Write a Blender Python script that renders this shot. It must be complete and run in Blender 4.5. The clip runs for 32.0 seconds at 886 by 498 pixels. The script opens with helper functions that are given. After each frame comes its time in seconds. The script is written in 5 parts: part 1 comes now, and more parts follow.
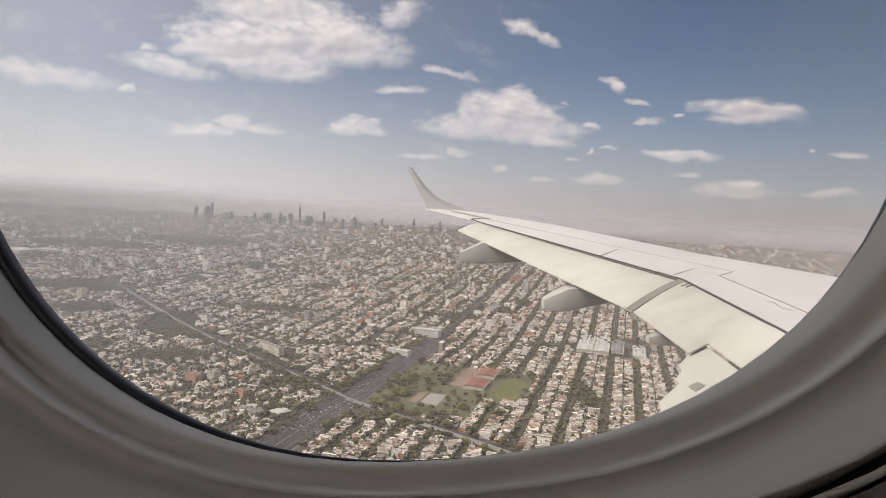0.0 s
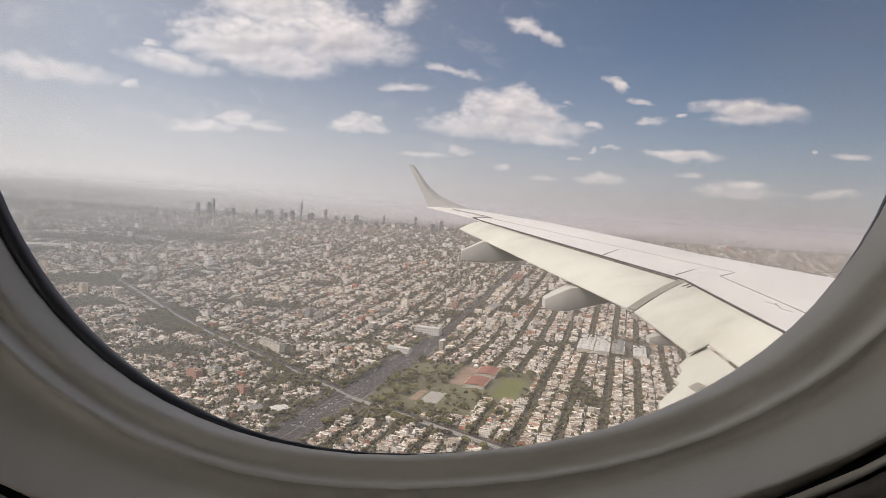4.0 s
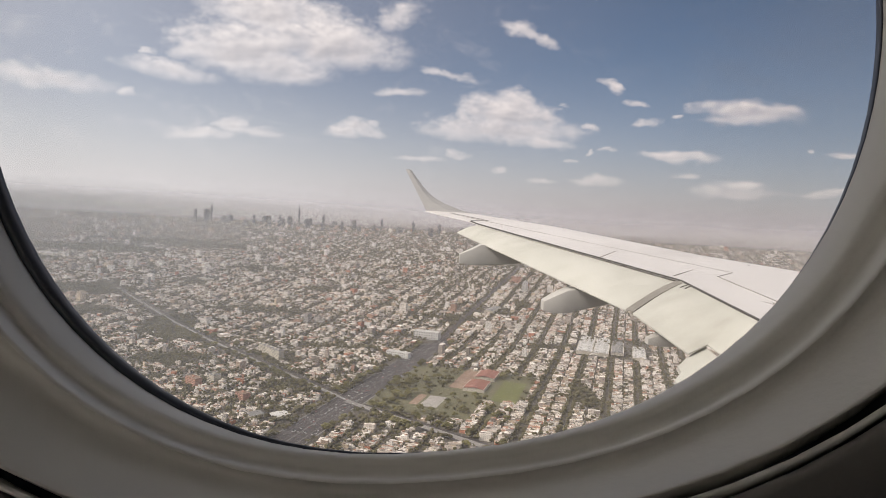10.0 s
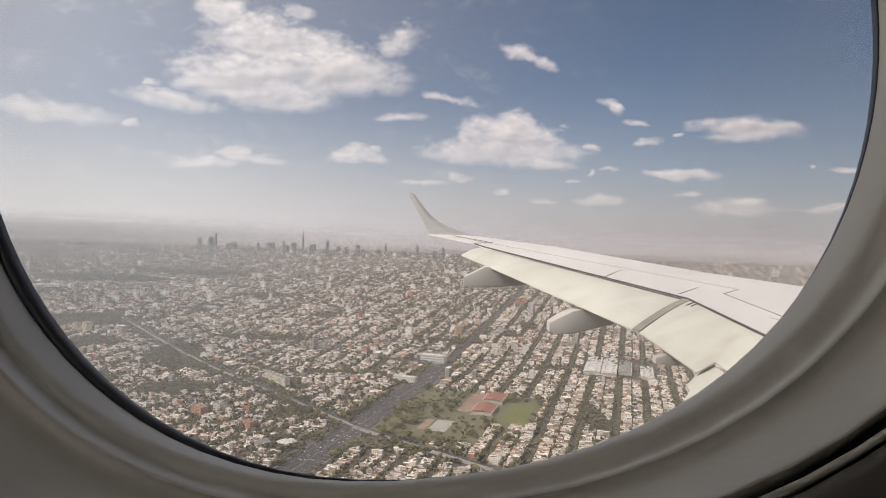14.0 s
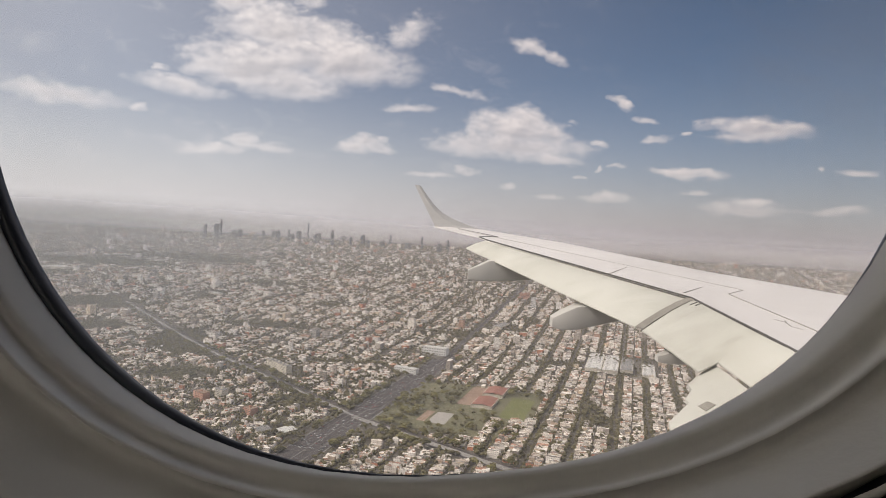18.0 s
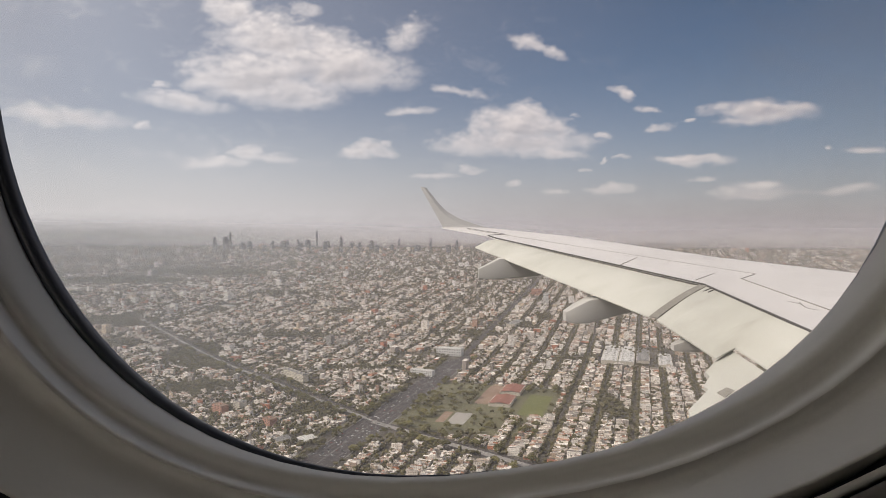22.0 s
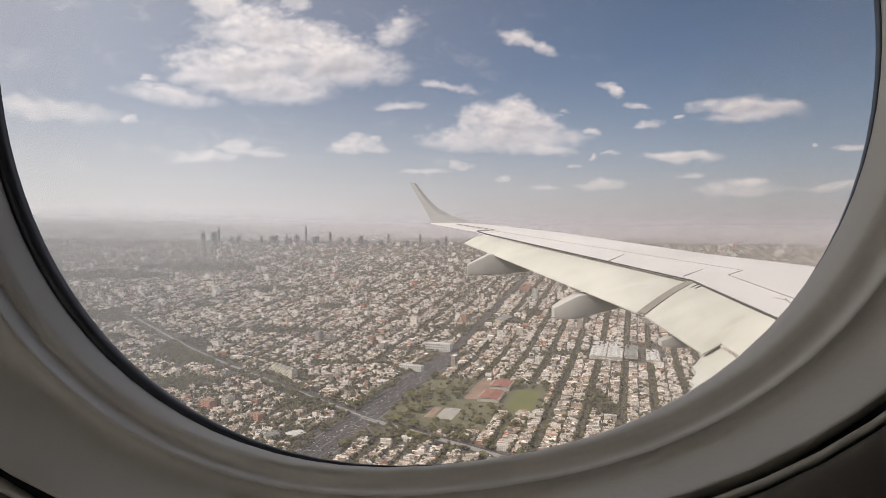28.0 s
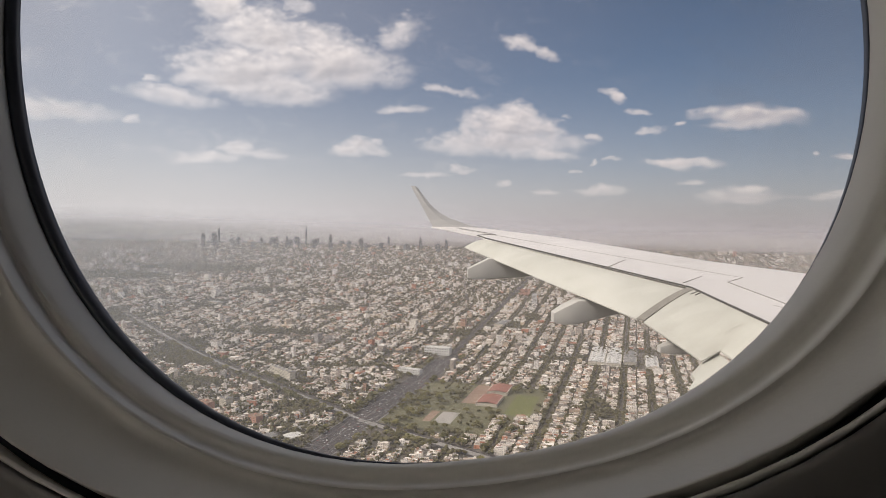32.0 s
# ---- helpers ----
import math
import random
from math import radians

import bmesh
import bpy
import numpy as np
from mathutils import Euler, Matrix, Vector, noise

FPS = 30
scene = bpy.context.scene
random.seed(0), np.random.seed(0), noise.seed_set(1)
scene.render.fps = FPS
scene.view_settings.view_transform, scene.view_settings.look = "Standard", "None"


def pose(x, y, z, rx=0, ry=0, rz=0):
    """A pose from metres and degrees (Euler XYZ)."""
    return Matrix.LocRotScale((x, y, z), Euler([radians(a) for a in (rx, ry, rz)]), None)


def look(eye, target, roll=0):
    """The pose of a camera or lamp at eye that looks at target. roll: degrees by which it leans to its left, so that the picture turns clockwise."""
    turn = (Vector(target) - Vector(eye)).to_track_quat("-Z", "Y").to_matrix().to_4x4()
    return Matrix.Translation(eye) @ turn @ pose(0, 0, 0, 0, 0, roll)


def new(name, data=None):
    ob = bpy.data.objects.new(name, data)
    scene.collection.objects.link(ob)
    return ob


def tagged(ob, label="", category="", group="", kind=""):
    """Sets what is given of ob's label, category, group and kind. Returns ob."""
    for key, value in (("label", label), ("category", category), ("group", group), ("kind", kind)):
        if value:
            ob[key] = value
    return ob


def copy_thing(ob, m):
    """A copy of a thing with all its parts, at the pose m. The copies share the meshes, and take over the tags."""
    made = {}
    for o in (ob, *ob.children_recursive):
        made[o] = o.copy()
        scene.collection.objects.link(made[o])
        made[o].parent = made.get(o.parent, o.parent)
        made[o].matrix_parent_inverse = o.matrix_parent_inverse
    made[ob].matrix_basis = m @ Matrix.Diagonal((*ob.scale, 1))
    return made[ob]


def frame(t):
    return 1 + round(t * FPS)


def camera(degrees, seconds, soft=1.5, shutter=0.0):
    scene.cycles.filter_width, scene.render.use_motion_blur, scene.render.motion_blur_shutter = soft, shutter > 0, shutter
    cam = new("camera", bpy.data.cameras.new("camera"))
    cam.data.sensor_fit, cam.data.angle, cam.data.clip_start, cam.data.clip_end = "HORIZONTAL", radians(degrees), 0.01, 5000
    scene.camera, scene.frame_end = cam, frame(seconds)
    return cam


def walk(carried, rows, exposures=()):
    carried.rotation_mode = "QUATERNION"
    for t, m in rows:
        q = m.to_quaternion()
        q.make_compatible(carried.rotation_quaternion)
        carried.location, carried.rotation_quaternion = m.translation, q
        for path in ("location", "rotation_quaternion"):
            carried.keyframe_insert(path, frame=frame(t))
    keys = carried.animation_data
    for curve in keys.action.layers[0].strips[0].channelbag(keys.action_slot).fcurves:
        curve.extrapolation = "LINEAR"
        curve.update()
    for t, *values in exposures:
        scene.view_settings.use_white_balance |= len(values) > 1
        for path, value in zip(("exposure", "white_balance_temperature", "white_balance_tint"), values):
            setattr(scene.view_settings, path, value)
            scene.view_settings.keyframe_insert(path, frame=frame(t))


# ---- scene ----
cam = camera(64.4, 32.0, soft=0.6)
H = 365.0  # height of the aircraft over the near streets, metres
# seconds, eye (forward, outboard, up) inside the cabin in metres, pitch, roll, yaw in degrees
ROWS = [
    (0.0, 0.0057, 0.0092, 0.0007, -3.29, -3.49, -0.71),
    (0.5, 0.0058, 0.0072, 0.0012, -3.08, -3.22, -0.96),
    (1.0, 0.0058, 0.0053, 0.0018, -2.97, -2.88, -0.90),
    (1.5, 0.0052, 0.0060, 0.0015, -3.61, -3.43, -0.81),
    (2.0, 0.0046, 0.0068, 0.0013, -3.47, -4.09, -0.43),
    (2.5, 0.0043, 0.0063, 0.0012, -3.26, -3.57, -0.61),
    (3.0, 0.0041, 0.0059, 0.0010, -3.17, -4.05, -0.53),
    (3.5, 0.0045, 0.0063, 0.0010, -3.33, -3.82, -0.60),
    (5.5, 0.0061, 0.0081, 0.0008, -3.68, -4.89, -0.44),
    (6.0, 0.0065, 0.0086, 0.0007, -4.36, -3.66, -0.26),
    (6.5, 0.0066, 0.0097, 0.0005, -3.66, -1.74, -0.14),
    (7.0, 0.0067, 0.0108, 0.0002, -4.06, -2.74, 0.17),
    (7.5, 0.0057, 0.0062, 0.0014, -3.13, -2.23, -0.40),
    (8.0, 0.0046, 0.0017, 0.0025, -3.59, -2.82, -0.91),
    (8.5, 0.0049, 0.0017, 0.0023, -3.28, -2.95, -1.03),
    (9.0, 0.0052, 0.0017, 0.0022, -2.93, -3.56, -0.27),
    (9.5, 0.0055, 0.0018, 0.0020, -2.71, -2.65, -0.46),
    (10.0, 0.0065, -0.0014, 0.0033, -3.12, -3.28, -0.77),
    (10.5, 0.0058, 0.0008, 0.0026, -3.36, -3.07, -1.07),
    (11.0, 0.0051, 0.0030, 0.0019, -3.37, -3.33, -0.90),
    (11.5, 0.0058, 0.0027, 0.0022, -3.04, -3.07, -0.41),
    (12.0, 0.0066, 0.0024, 0.0026, -2.84, -3.10, -0.33),
    (12.5, 0.0065, 0.0008, 0.0028, -2.68, -3.00, -0.54),
    (13.0, 0.0064, -0.0009, 0.0029, -2.02, -2.31, -0.49),
    (13.5, 0.0070, -0.0004, 0.0029, -1.93, -2.55, -0.44),
    (14.0, 0.0075, 0.0001, 0.0029, -1.26, -2.01, -0.48),
    (14.5, 0.0067, 0.0017, 0.0024, -1.70, -2.02, -0.43),
    (16.5, 0.0035, 0.0078, 0.0005, -2.31, -4.25, 0.52),
    (17.0, 0.0019, -0.0047, 0.0049, -1.40, -3.20, 0.42),
    (17.5, 0.0031, 0.0007, 0.0030, -1.79, -3.26, -0.04),
    (18.0, 0.0043, 0.0061, 0.0012, -1.88, -3.55, -0.06),
    (18.5, 0.0042, 0.0068, 0.0012, -1.50, -2.63, 0.15),
    (19.0, 0.0041, 0.0076, 0.0012, -1.79, -1.88, 0.54),
    (19.5, 0.0049, 0.0016, 0.0029, -1.64, 0.52, 0.40),
    (20.0, 0.0057, -0.0044, 0.0046, -1.80, 0.93, 0.09),
    (20.5, 0.0057, 0.0007, 0.0032, -1.70, 0.76, 0.27),
    (21.0, 0.0057, 0.0058, 0.0018, -2.20, 0.02, 0.10),
    (21.5, 0.0047, 0.0046, 0.0019, -2.26, -0.09, 0.29),
    (22.0, 0.0037, 0.0034, 0.0019, -1.84, -0.31, 0.58),
    (22.5, 0.0043, 0.0022, 0.0024, -1.56, -0.15, 0.68),
    (23.0, 0.0049, 0.0009, 0.0030, -2.31, 0.80, 0.19),
    (23.5, 0.0027, -0.0031, 0.0039, -2.04, 1.19, 0.15),
    (24.0, 0.0004, -0.0071, 0.0048, -1.90, -0.68, 0.63),
    (24.5, 0.0017, -0.0061, 0.0043, -2.04, -0.76, 0.34),
    (25.0, 0.0029, -0.0052, 0.0039, -2.13, -0.45, 0.18),
    (25.5, 0.0033, -0.0051, 0.0039, -2.22, -0.62, 0.21),
    (27.5, 0.0048, -0.0050, 0.0042, -2.15, -0.20, -0.08),
    (28.0, 0.0045, -0.0041, 0.0039, -2.20, -0.50, -0.28),
    (28.5, 0.0045, -0.0035, 0.0037, -2.20, -0.92, -0.16),
    (29.0, 0.0045, -0.0029, 0.0034, -2.51, -1.31, -0.15),
    (29.5, 0.0045, -0.0039, 0.0038, -2.31, -0.77, -0.21),
    (30.0, 0.0044, -0.0049, 0.0042, -2.21, -0.79, -0.17),
    (30.5, 0.0044, -0.0047, 0.0040, -2.17, -0.43, -0.34),
    (31.0, 0.0045, -0.0046, 0.0038, -2.07, -0.75, -0.34),
    (31.5, 0.0040, -0.0072, 0.0044, -1.98, -0.51, -0.32),
    (32.0, 0.0034, -0.0099, 0.0050, -1.90, -1.20, -0.25),
]
walk(cam, [(t, pose(x, y, H + z, 90 + p, r, w)) for t, x, y, z, p, r, w in ROWS],
     exposures=[(t, e, 6820, 15) for t, e in ((0.0, 0.25), (7.0, 0.28), (13.0, 0.27), (17.0, 0.23), (19.0, 0.17), (21.0, 0.14), (23.0, 0.17), (25.0, 0.22), (28.0, 0.27), (30.0, 0.24), (32.0, 0.21))])

# ---------------------------------------------------------------- light
AUREOLE = 1.7
SUN_ELEV, SUN_AZ = radians(42), radians(-98)  # azimuth from +y (outboard) towards +x (forward)
sun_dir = Vector((math.sin(SUN_AZ) * math.cos(SUN_ELEV), math.cos(SUN_AZ) * math.cos(SUN_ELEV), math.sin(SUN_ELEV)))
sun = new("sun", bpy.data.lights.new("sun", "SUN"))
sun.data.energy, sun.data.angle, sun.data.color = 2.25, radians(0.6), (1.0, 0.92, 0.80)
sun.matrix_world = look(Vector((0, 0, H + 60)) + sun_dir * 30, Vector((0, 0, H + 60)))


class Nodes:
    """Short hand for node trees."""

    def __init__(self, tree):
        self.tree = tree
        tree.nodes.clear()

    def add(self, kind, **props):
        n = self.tree.nodes.new(kind)
        for k, v in props.items():
            if k == "ins":
                for key, val in v.items():
                    self.put(n.inputs[key], val)
            elif k == "op":
                n.operation = v
            elif k == "mode":
                n.blend_type = v
            elif k == "dtype":
                n.data_type = v
        return n

    def put(self, socket, val):
        if isinstance(val, bpy.types.NodeSocket):
            self.tree.links.new(val, socket)
        else:
            socket.default_value = val

    def m(self, op, a, b=None, c=None, clamp=False):
        n = self.tree.nodes.new("ShaderNodeMath")
        n.operation, n.use_clamp = op, clamp
        for i, v in enumerate((a, b, c)):
            if v is not None:
                self.put(n.inputs[i], v)
        return n.outputs[0]

    def mix(self, f, a, b, mode="MIX"):
        n = self.tree.nodes.new("ShaderNodeMix")
        n.data_type, n.blend_type = "RGBA", mode
        self.put(n.inputs[0], f)
        self.put(n.inputs[6], a)
        self.put(n.inputs[7], b)
        return n.outputs[2]

    def ramp(self, f, stops, interp="LINEAR"):
        n = self.tree.nodes.new("ShaderNodeValToRGB")
        self.put(n.inputs[0], f)
        n.color_ramp.interpolation = interp
        e = n.color_ramp.elements
        while len(e) < len(stops):
            e.new(0.5)
        for i, (p, c) in enumerate(stops):
            e[i].position = p
            e[i].color = (*c, 1) if len(c) == 3 else c
        return n.outputs[0]

    def noise(self, vec, scale, detail=4, rough=0.55, dist=0.0):
        n = self.tree.nodes.new("ShaderNodeTexNoise")
        self.put(n.inputs["Vector"], vec)
        n.inputs["Scale"].default_value, n.inputs["Detail"].default_value = scale, detail
        n.inputs["Roughness"].default_value, n.inputs["Distortion"].default_value = rough, dist
        return n.outputs["Fac"]

    def smooth(self, v, a, b):
        n = self.tree.nodes.new("ShaderNodeMapRange")
        n.interpolation_type = "SMOOTHSTEP"
        self.put(n.inputs[0], v)
        n.inputs[1].default_value, n.inputs[2].default_value = a, b
        return n.outputs[0]


def world_sky():
    w = bpy.data.worlds.new("sky")
    scene.world = w
    w.use_nodes = True
    N = Nodes(w.node_tree)
    co = N.add("ShaderNodeTexCoord").outputs["Generated"]
    sep = N.add("ShaderNodeSeparateXYZ", ins={0: co})
    x, y, z = sep.outputs
    sky = N.add("ShaderNodeTexSky")
    sky.sky_type, sky.sun_disc = "NISHITA", False
    sky.sun_elevation, sky.sun_rotation = SUN_ELEV, SUN_AZ
    sky.altitude, sky.air_density, sky.dust_density, sky.ozone_density = 2600, 1.0, 2.2, 1.6
    # bearing and height of a direction, in degrees
    az0 = N.m("MULTIPLY", N.m("ARCTAN2", x, y), 57.2958)
    el0 = N.m("MULTIPLY", N.m("ARCSINE", z), 57.2958)
    az, el = az0, el0
    # smog layer low over the city, thicker towards the sun
    sunside = N.smooth(az, 30, -45)
    away = N.mix(N.smooth(az, 4, 40), (0.062, 0.062, 0.062, 1), (0.050, 0.052, 0.0515, 1))
    clear = N.mix(1.0, sky.outputs[0], away, "MULTIPLY")
    top = N.m("ADD", 6.8, N.m("MULTIPLY", sunside, 8.2))
    f = N.m("DIVIDE", el, top)
    smog = N.m("EXPONENT", N.m("MULTIPLY", N.m("POWER", N.m("MAXIMUM", f, 0.0), 1.25), -1.5))
    smog_col = N.mix(sunside, (0.382, 0.361, 0.386, 1), (0.668, 0.678, 0.708, 1))
    veil = N.m("MULTIPLY", sunside, 0.48)
    base = N.mix(N.m("MAXIMUM", N.m("MULTIPLY", smog, 0.95), veil), clear, smog_col)
    # unseen thin cloud veil above the cumulus, added to brighten the window reveal
    high = N.m("MULTIPLY", N.smooth(el, 20, 48), N.m("MULTIPLY_ADD", N.noise(co, 2.2, 5, 0.6), 0.6, 0.35))
    base = N.mix(high, base, (0.70, 0.69, 0.70, 1))
    # cumulus: heaps of puffs with ragged, wind-torn edges
    shape = N.add("ShaderNodeCombineXYZ", ins={0: N.m("MULTIPLY", az, 0.1), 1: N.m("MULTIPLY", el, 0.17), 2: 0.37}).outputs[0]
    n1 = N.noise(shape, 4.2, 5, 0.56, 0.35)
    n2 = N.noise(shape, 15.0, 6, 0.66, 0.4)
    ragged = N.m("ADD", N.m("MULTIPLY", N.m("SUBTRACT", n1, 0.5), 3.2), N.m("MULTIPLY", N.m("SUBTRACT", n2, 0.5), 0.7))
    # wind shear pulls the outlines about
    warp = N.tree.nodes.new("ShaderNodeTexNoise")
    N.put(warp.inputs["Vector"], shape)
    warp.inputs["Scale"].default_value, warp.inputs["Detail"].default_value = 5.0, 5
    ws = N.add("ShaderNodeSeparateXYZ", ins={0: warp.outputs["Color"]})
    az = N.m("MULTIPLY_ADD", N.m("SUBTRACT", ws.outputs[0], 0.5), 3.2, az0)
    el = N.m("MULTIPLY_ADD", N.m("SUBTRACT", ws.outputs[1], 0.5), 1.2, el0)
    dens, tall = None, 0.0
    for a0, e0, sa, se, amp, tilt in WEST_CLOUDS + MID_CLOUDS + EAST_CLOUDS + LOW_CLOUDS:
        off = N.m("SUBTRACT", az, a0)
        da = N.m("DIVIDE", off, sa)
        de = N.m("DIVIDE", N.m("SUBTRACT", N.m("SUBTRACT", el, e0), N.m("MULTIPLY", off, tilt)), se * 1.1)
        # flat below, heaped above
        de = N.m("MULTIPLY", de, N.m("MULTIPLY_ADD", N.m("LESS_THAN", de, 0.0), 0.25, 1.0))
        r2 = N.m("ADD", N.m("MULTIPLY", da, da), N.m("MULTIPLY", de, de))
        d = N.m("MAXIMUM", N.m("MULTIPLY_ADD", r2, -1.6, amp * 2.0 + 0.2), -3.0)
        # side towards the sun of the puff that reaches furthest here
        side = N.m("MULTIPLY_ADD", da, -0.35, de)
        tall = side if dens is None else N.m("MULTIPLY_ADD", N.smooth(N.m("SUBTRACT", d, dens), -0.9, 0.9), N.m("SUBTRACT", side, tall), tall)
        dens = d if dens is None else N.m("SMOOTH_MAX", dens, d, 0.35)
    # thin broken cloud over the rest of the sky
    far = N.m("SUBTRACT", N.m("MULTIPLY", N.noise(co, 3.0, 6, 0.6), 4.0), 2.9)
    behind = N.smooth(N.m("ABSOLUTE", az0), 45, 60)
    dens = N.m("MAXIMUM", dens, N.m("ADD", far, N.m("MULTIPLY", N.m("SUBTRACT", behind, 1.0), 5.0)))
    # cauliflower heads on the sunny tops, feathered undersides
    cell = N.tree.nodes.new("ShaderNodeTexVoronoi")
    cell.feature = "SMOOTH_F1"
    N.put(cell.inputs["Vector"], N.add("ShaderNodeVectorMath", op="ADD", ins={0: shape, 1: N.add("ShaderNodeVectorMath", op="MULTIPLY", ins={0: warp.outputs["Color"], 1: (0.14, 0.14, 0.0)}).outputs[0]}).outputs[0])
    cell.inputs["Scale"].default_value, cell.inputs["Detail"].default_value, cell.inputs["Smoothness"].default_value = 11.0, 2.0, 0.5
    lobes = N.m("SUBTRACT", 0.50, cell.outputs["Distance"])
    crown = N.smooth(tall, -0.3, 0.6)
    body = N.m("ADD", N.m("ADD", dens, ragged), N.m("MULTIPLY", N.m("MULTIPLY", lobes, crown), 0.9))
    alpha = N.mix(crown, N.smooth(body, -1.2, 2.9), N.smooth(body, -0.8, 2.3))
    alpha = N.m("MULTIPLY", alpha, N.m("MULTIPLY_ADD", N.smooth(tall, -1.6, -0.3), 0.15, 0.78))
    thin = N.m("MULTIPLY", N.smooth(N.noise(shape, 4.0, 7, 0.65, 0.5), 0.50, 0.80), N.m("MULTIPLY", sunside, 0.35))
    # thick parts are grey away from the sun
    core = N.smooth(N.m("MULTIPLY_ADD", ragged, 0.22, dens), 0.9, 2.1)
    towards = N.add("ShaderNodeVectorMath", op="ADD", ins={0: shape, 1: (-0.04, 0.06, 0.0)}).outputs[0]
    n1b = N.noise(towards, 4.2, 5, 0.56, 0.35)
    n3 = N.m("SUBTRACT", N.noise(shape, 9.0, 4, 0.55), N.noise(towards, 9.0, 4, 0.55))
    relief = N.m("ADD", N.m("MULTIPLY", N.m("SUBTRACT", n1, n1b), 0.75), N.m("MULTIPLY", n3, 0.25))
    relief = N.m("ADD", relief, N.m("MULTIPLY", N.m("MULTIPLY", lobes, crown), 0.3))
    under = N.m("MULTIPLY", N.smooth(tall, 0.45, -0.75), N.m("MULTIPLY_ADD", core, 0.55, 0.10))
    bright = N.smooth(N.m("ADD", N.m("SUBTRACT", N.m("MULTIPLY_ADD", core, -0.16, 0.92), under), relief), 0.0, 1.0)
    lit = N.mix(sunside, (0.78, 0.715, 0.695, 1), (0.90, 0.88, 0.875, 1))
    shade = N.mix(sunside, (0.47, 0.44, 0.455, 1), (0.53, 0.525, 0.54, 1))
    tone = N.mix(bright, shade, lit)
    fade = N.m("MULTIPLY", N.m("MAXIMUM", alpha, thin), N.m("SUBTRACT", 1.0, N.m("MULTIPLY", smog, 0.55)))
    colour = N.mix(fade, base, tone)
    # bright aureole of the hazy sun, behind the seat; added to light the reveal
    near = N.add("ShaderNodeVectorMath", op="DOT_PRODUCT", ins={0: co, 1: tuple(sun_dir)}).outputs["Value"]
    glow = N.m("MULTIPLY", N.m("EXPONENT", N.m("MULTIPLY", N.m("SUBTRACT", 1.0, near), -8.0)), AUREOLE)
    colour = N.mix(1.0, colour, N.mix(1.0, (1.0, 0.95, 0.86, 1), glow, "MULTIPLY"), "ADD")
    bg = N.add("ShaderNodeBackground", ins={0: colour, 1: 1.0})
    out = N.add("ShaderNodeOutputWorld")
    w.node_tree.links.new(bg.outputs[0], out.inputs[0])


# bearing, height, half width, half height (degrees), strength, slope
WEST_CLOUDS = (
    (-15.7, 11.7, 4.71, 1.90, 1.00, 0.04), (-13.1, 10.3, 4.32, 1.27, 0.80, -0.00), (-9.5, 12.6, 5.31, 1.94, 1.00, -0.04), (-14.1, 14.4, 4.49, 1.87, 0.90, -0.10),
    (-10.2, 14.3, 3.53, 1.24, 0.70, -0.16), (-17.1, 16.1, 2.28, 1.34, 0.80, -0.07), (-19.3, 11.3, 1.61, 1.14, 0.70, 0.31), (-3.9, 15.1, 2.07, 1.67, 0.38, 0.33),
    (-11.8, 16.7, 1.48, 0.56, 0.50, -0.09), (-21.0, 9.3, 3.41, 0.82, 0.70, -0.11), (-22.5, 10.5, 0.85, 0.24, 0.45, 0.11), (-28.8, 7.7, 3.90, 0.85, 0.75, -0.04),
    (-30.9, 8.0, 2.00, 0.61, 0.60, 0.07), (-23.7, 7.3, 0.54, 0.41, 0.60, -0.23),
)
MID_CLOUDS = (
    (-0.5, 11.1, 1.65, 0.39, 0.45, -0.15), (1.3, 10.8, 1.47, 0.39, 0.55, -0.25), (-3.4, 9.3, 2.46, 0.40, 0.60, 0.03), (6.3, 14.4, 1.63, 0.63, 0.60, -0.22),
    (8.2, 13.7, 1.35, 0.59, 0.60, -0.28), (6.3, 8.9, 1.82, 0.97, 0.90, -0.22), (5.2, 8.0, 3.64, 1.33, 1.00, -0.07), (4.6, 6.8, 5.91, 1.16, 0.90, -0.00),
    (8.3, 7.8, 2.08, 1.24, 0.80, -0.28), (2.3, 7.1, 2.74, 0.90, 0.80, 0.13), (8.5, 5.9, 1.89, 0.58, 0.65, 0.02), (1.8, 4.6, 1.01, 0.36, 0.50, 0.03),
    (12.0, 7.3, 0.88, 0.40, 0.50, -0.19), (-6.5, 6.4, 1.36, 0.67, 0.85, -0.00), (-7.6, 5.9, 1.53, 0.58, 0.70, 0.10), (-5.5, 5.9, 1.36, 0.54, 0.65, -0.05),
)
EAST_CLOUDS = (
    (13.7, 10.4, 0.96, 0.47, 0.75, -0.30), (15.3, 9.1, 1.03, 0.34, 0.60, -0.16), (16.5, 7.7, 1.10, 0.43, 0.65, 0.15), (18.6, 8.1, 0.54, 0.21, 0.50, -0.01),
    (23.5, 8.6, 3.56, 0.82, 0.85, -0.06), (22.6, 8.0, 2.36, 0.58, 0.70, -0.02), (26.0, 8.7, 1.27, 0.48, 0.60, -0.14), (18.5, 5.2, 2.66, 0.43, 0.75, -0.06),
    (19.4, 3.7, 1.23, 0.30, 0.60, 0.02), (23.2, 2.6, 2.97, 0.55, 0.80, -0.00), (23.3, 3.1, 1.56, 0.38, 0.70, 0.02), (30.3, 5.5, 1.10, 0.31, 0.55, -0.04),
    (28.0, 5.6, 0.36, 0.24, 0.50, -0.01),
)
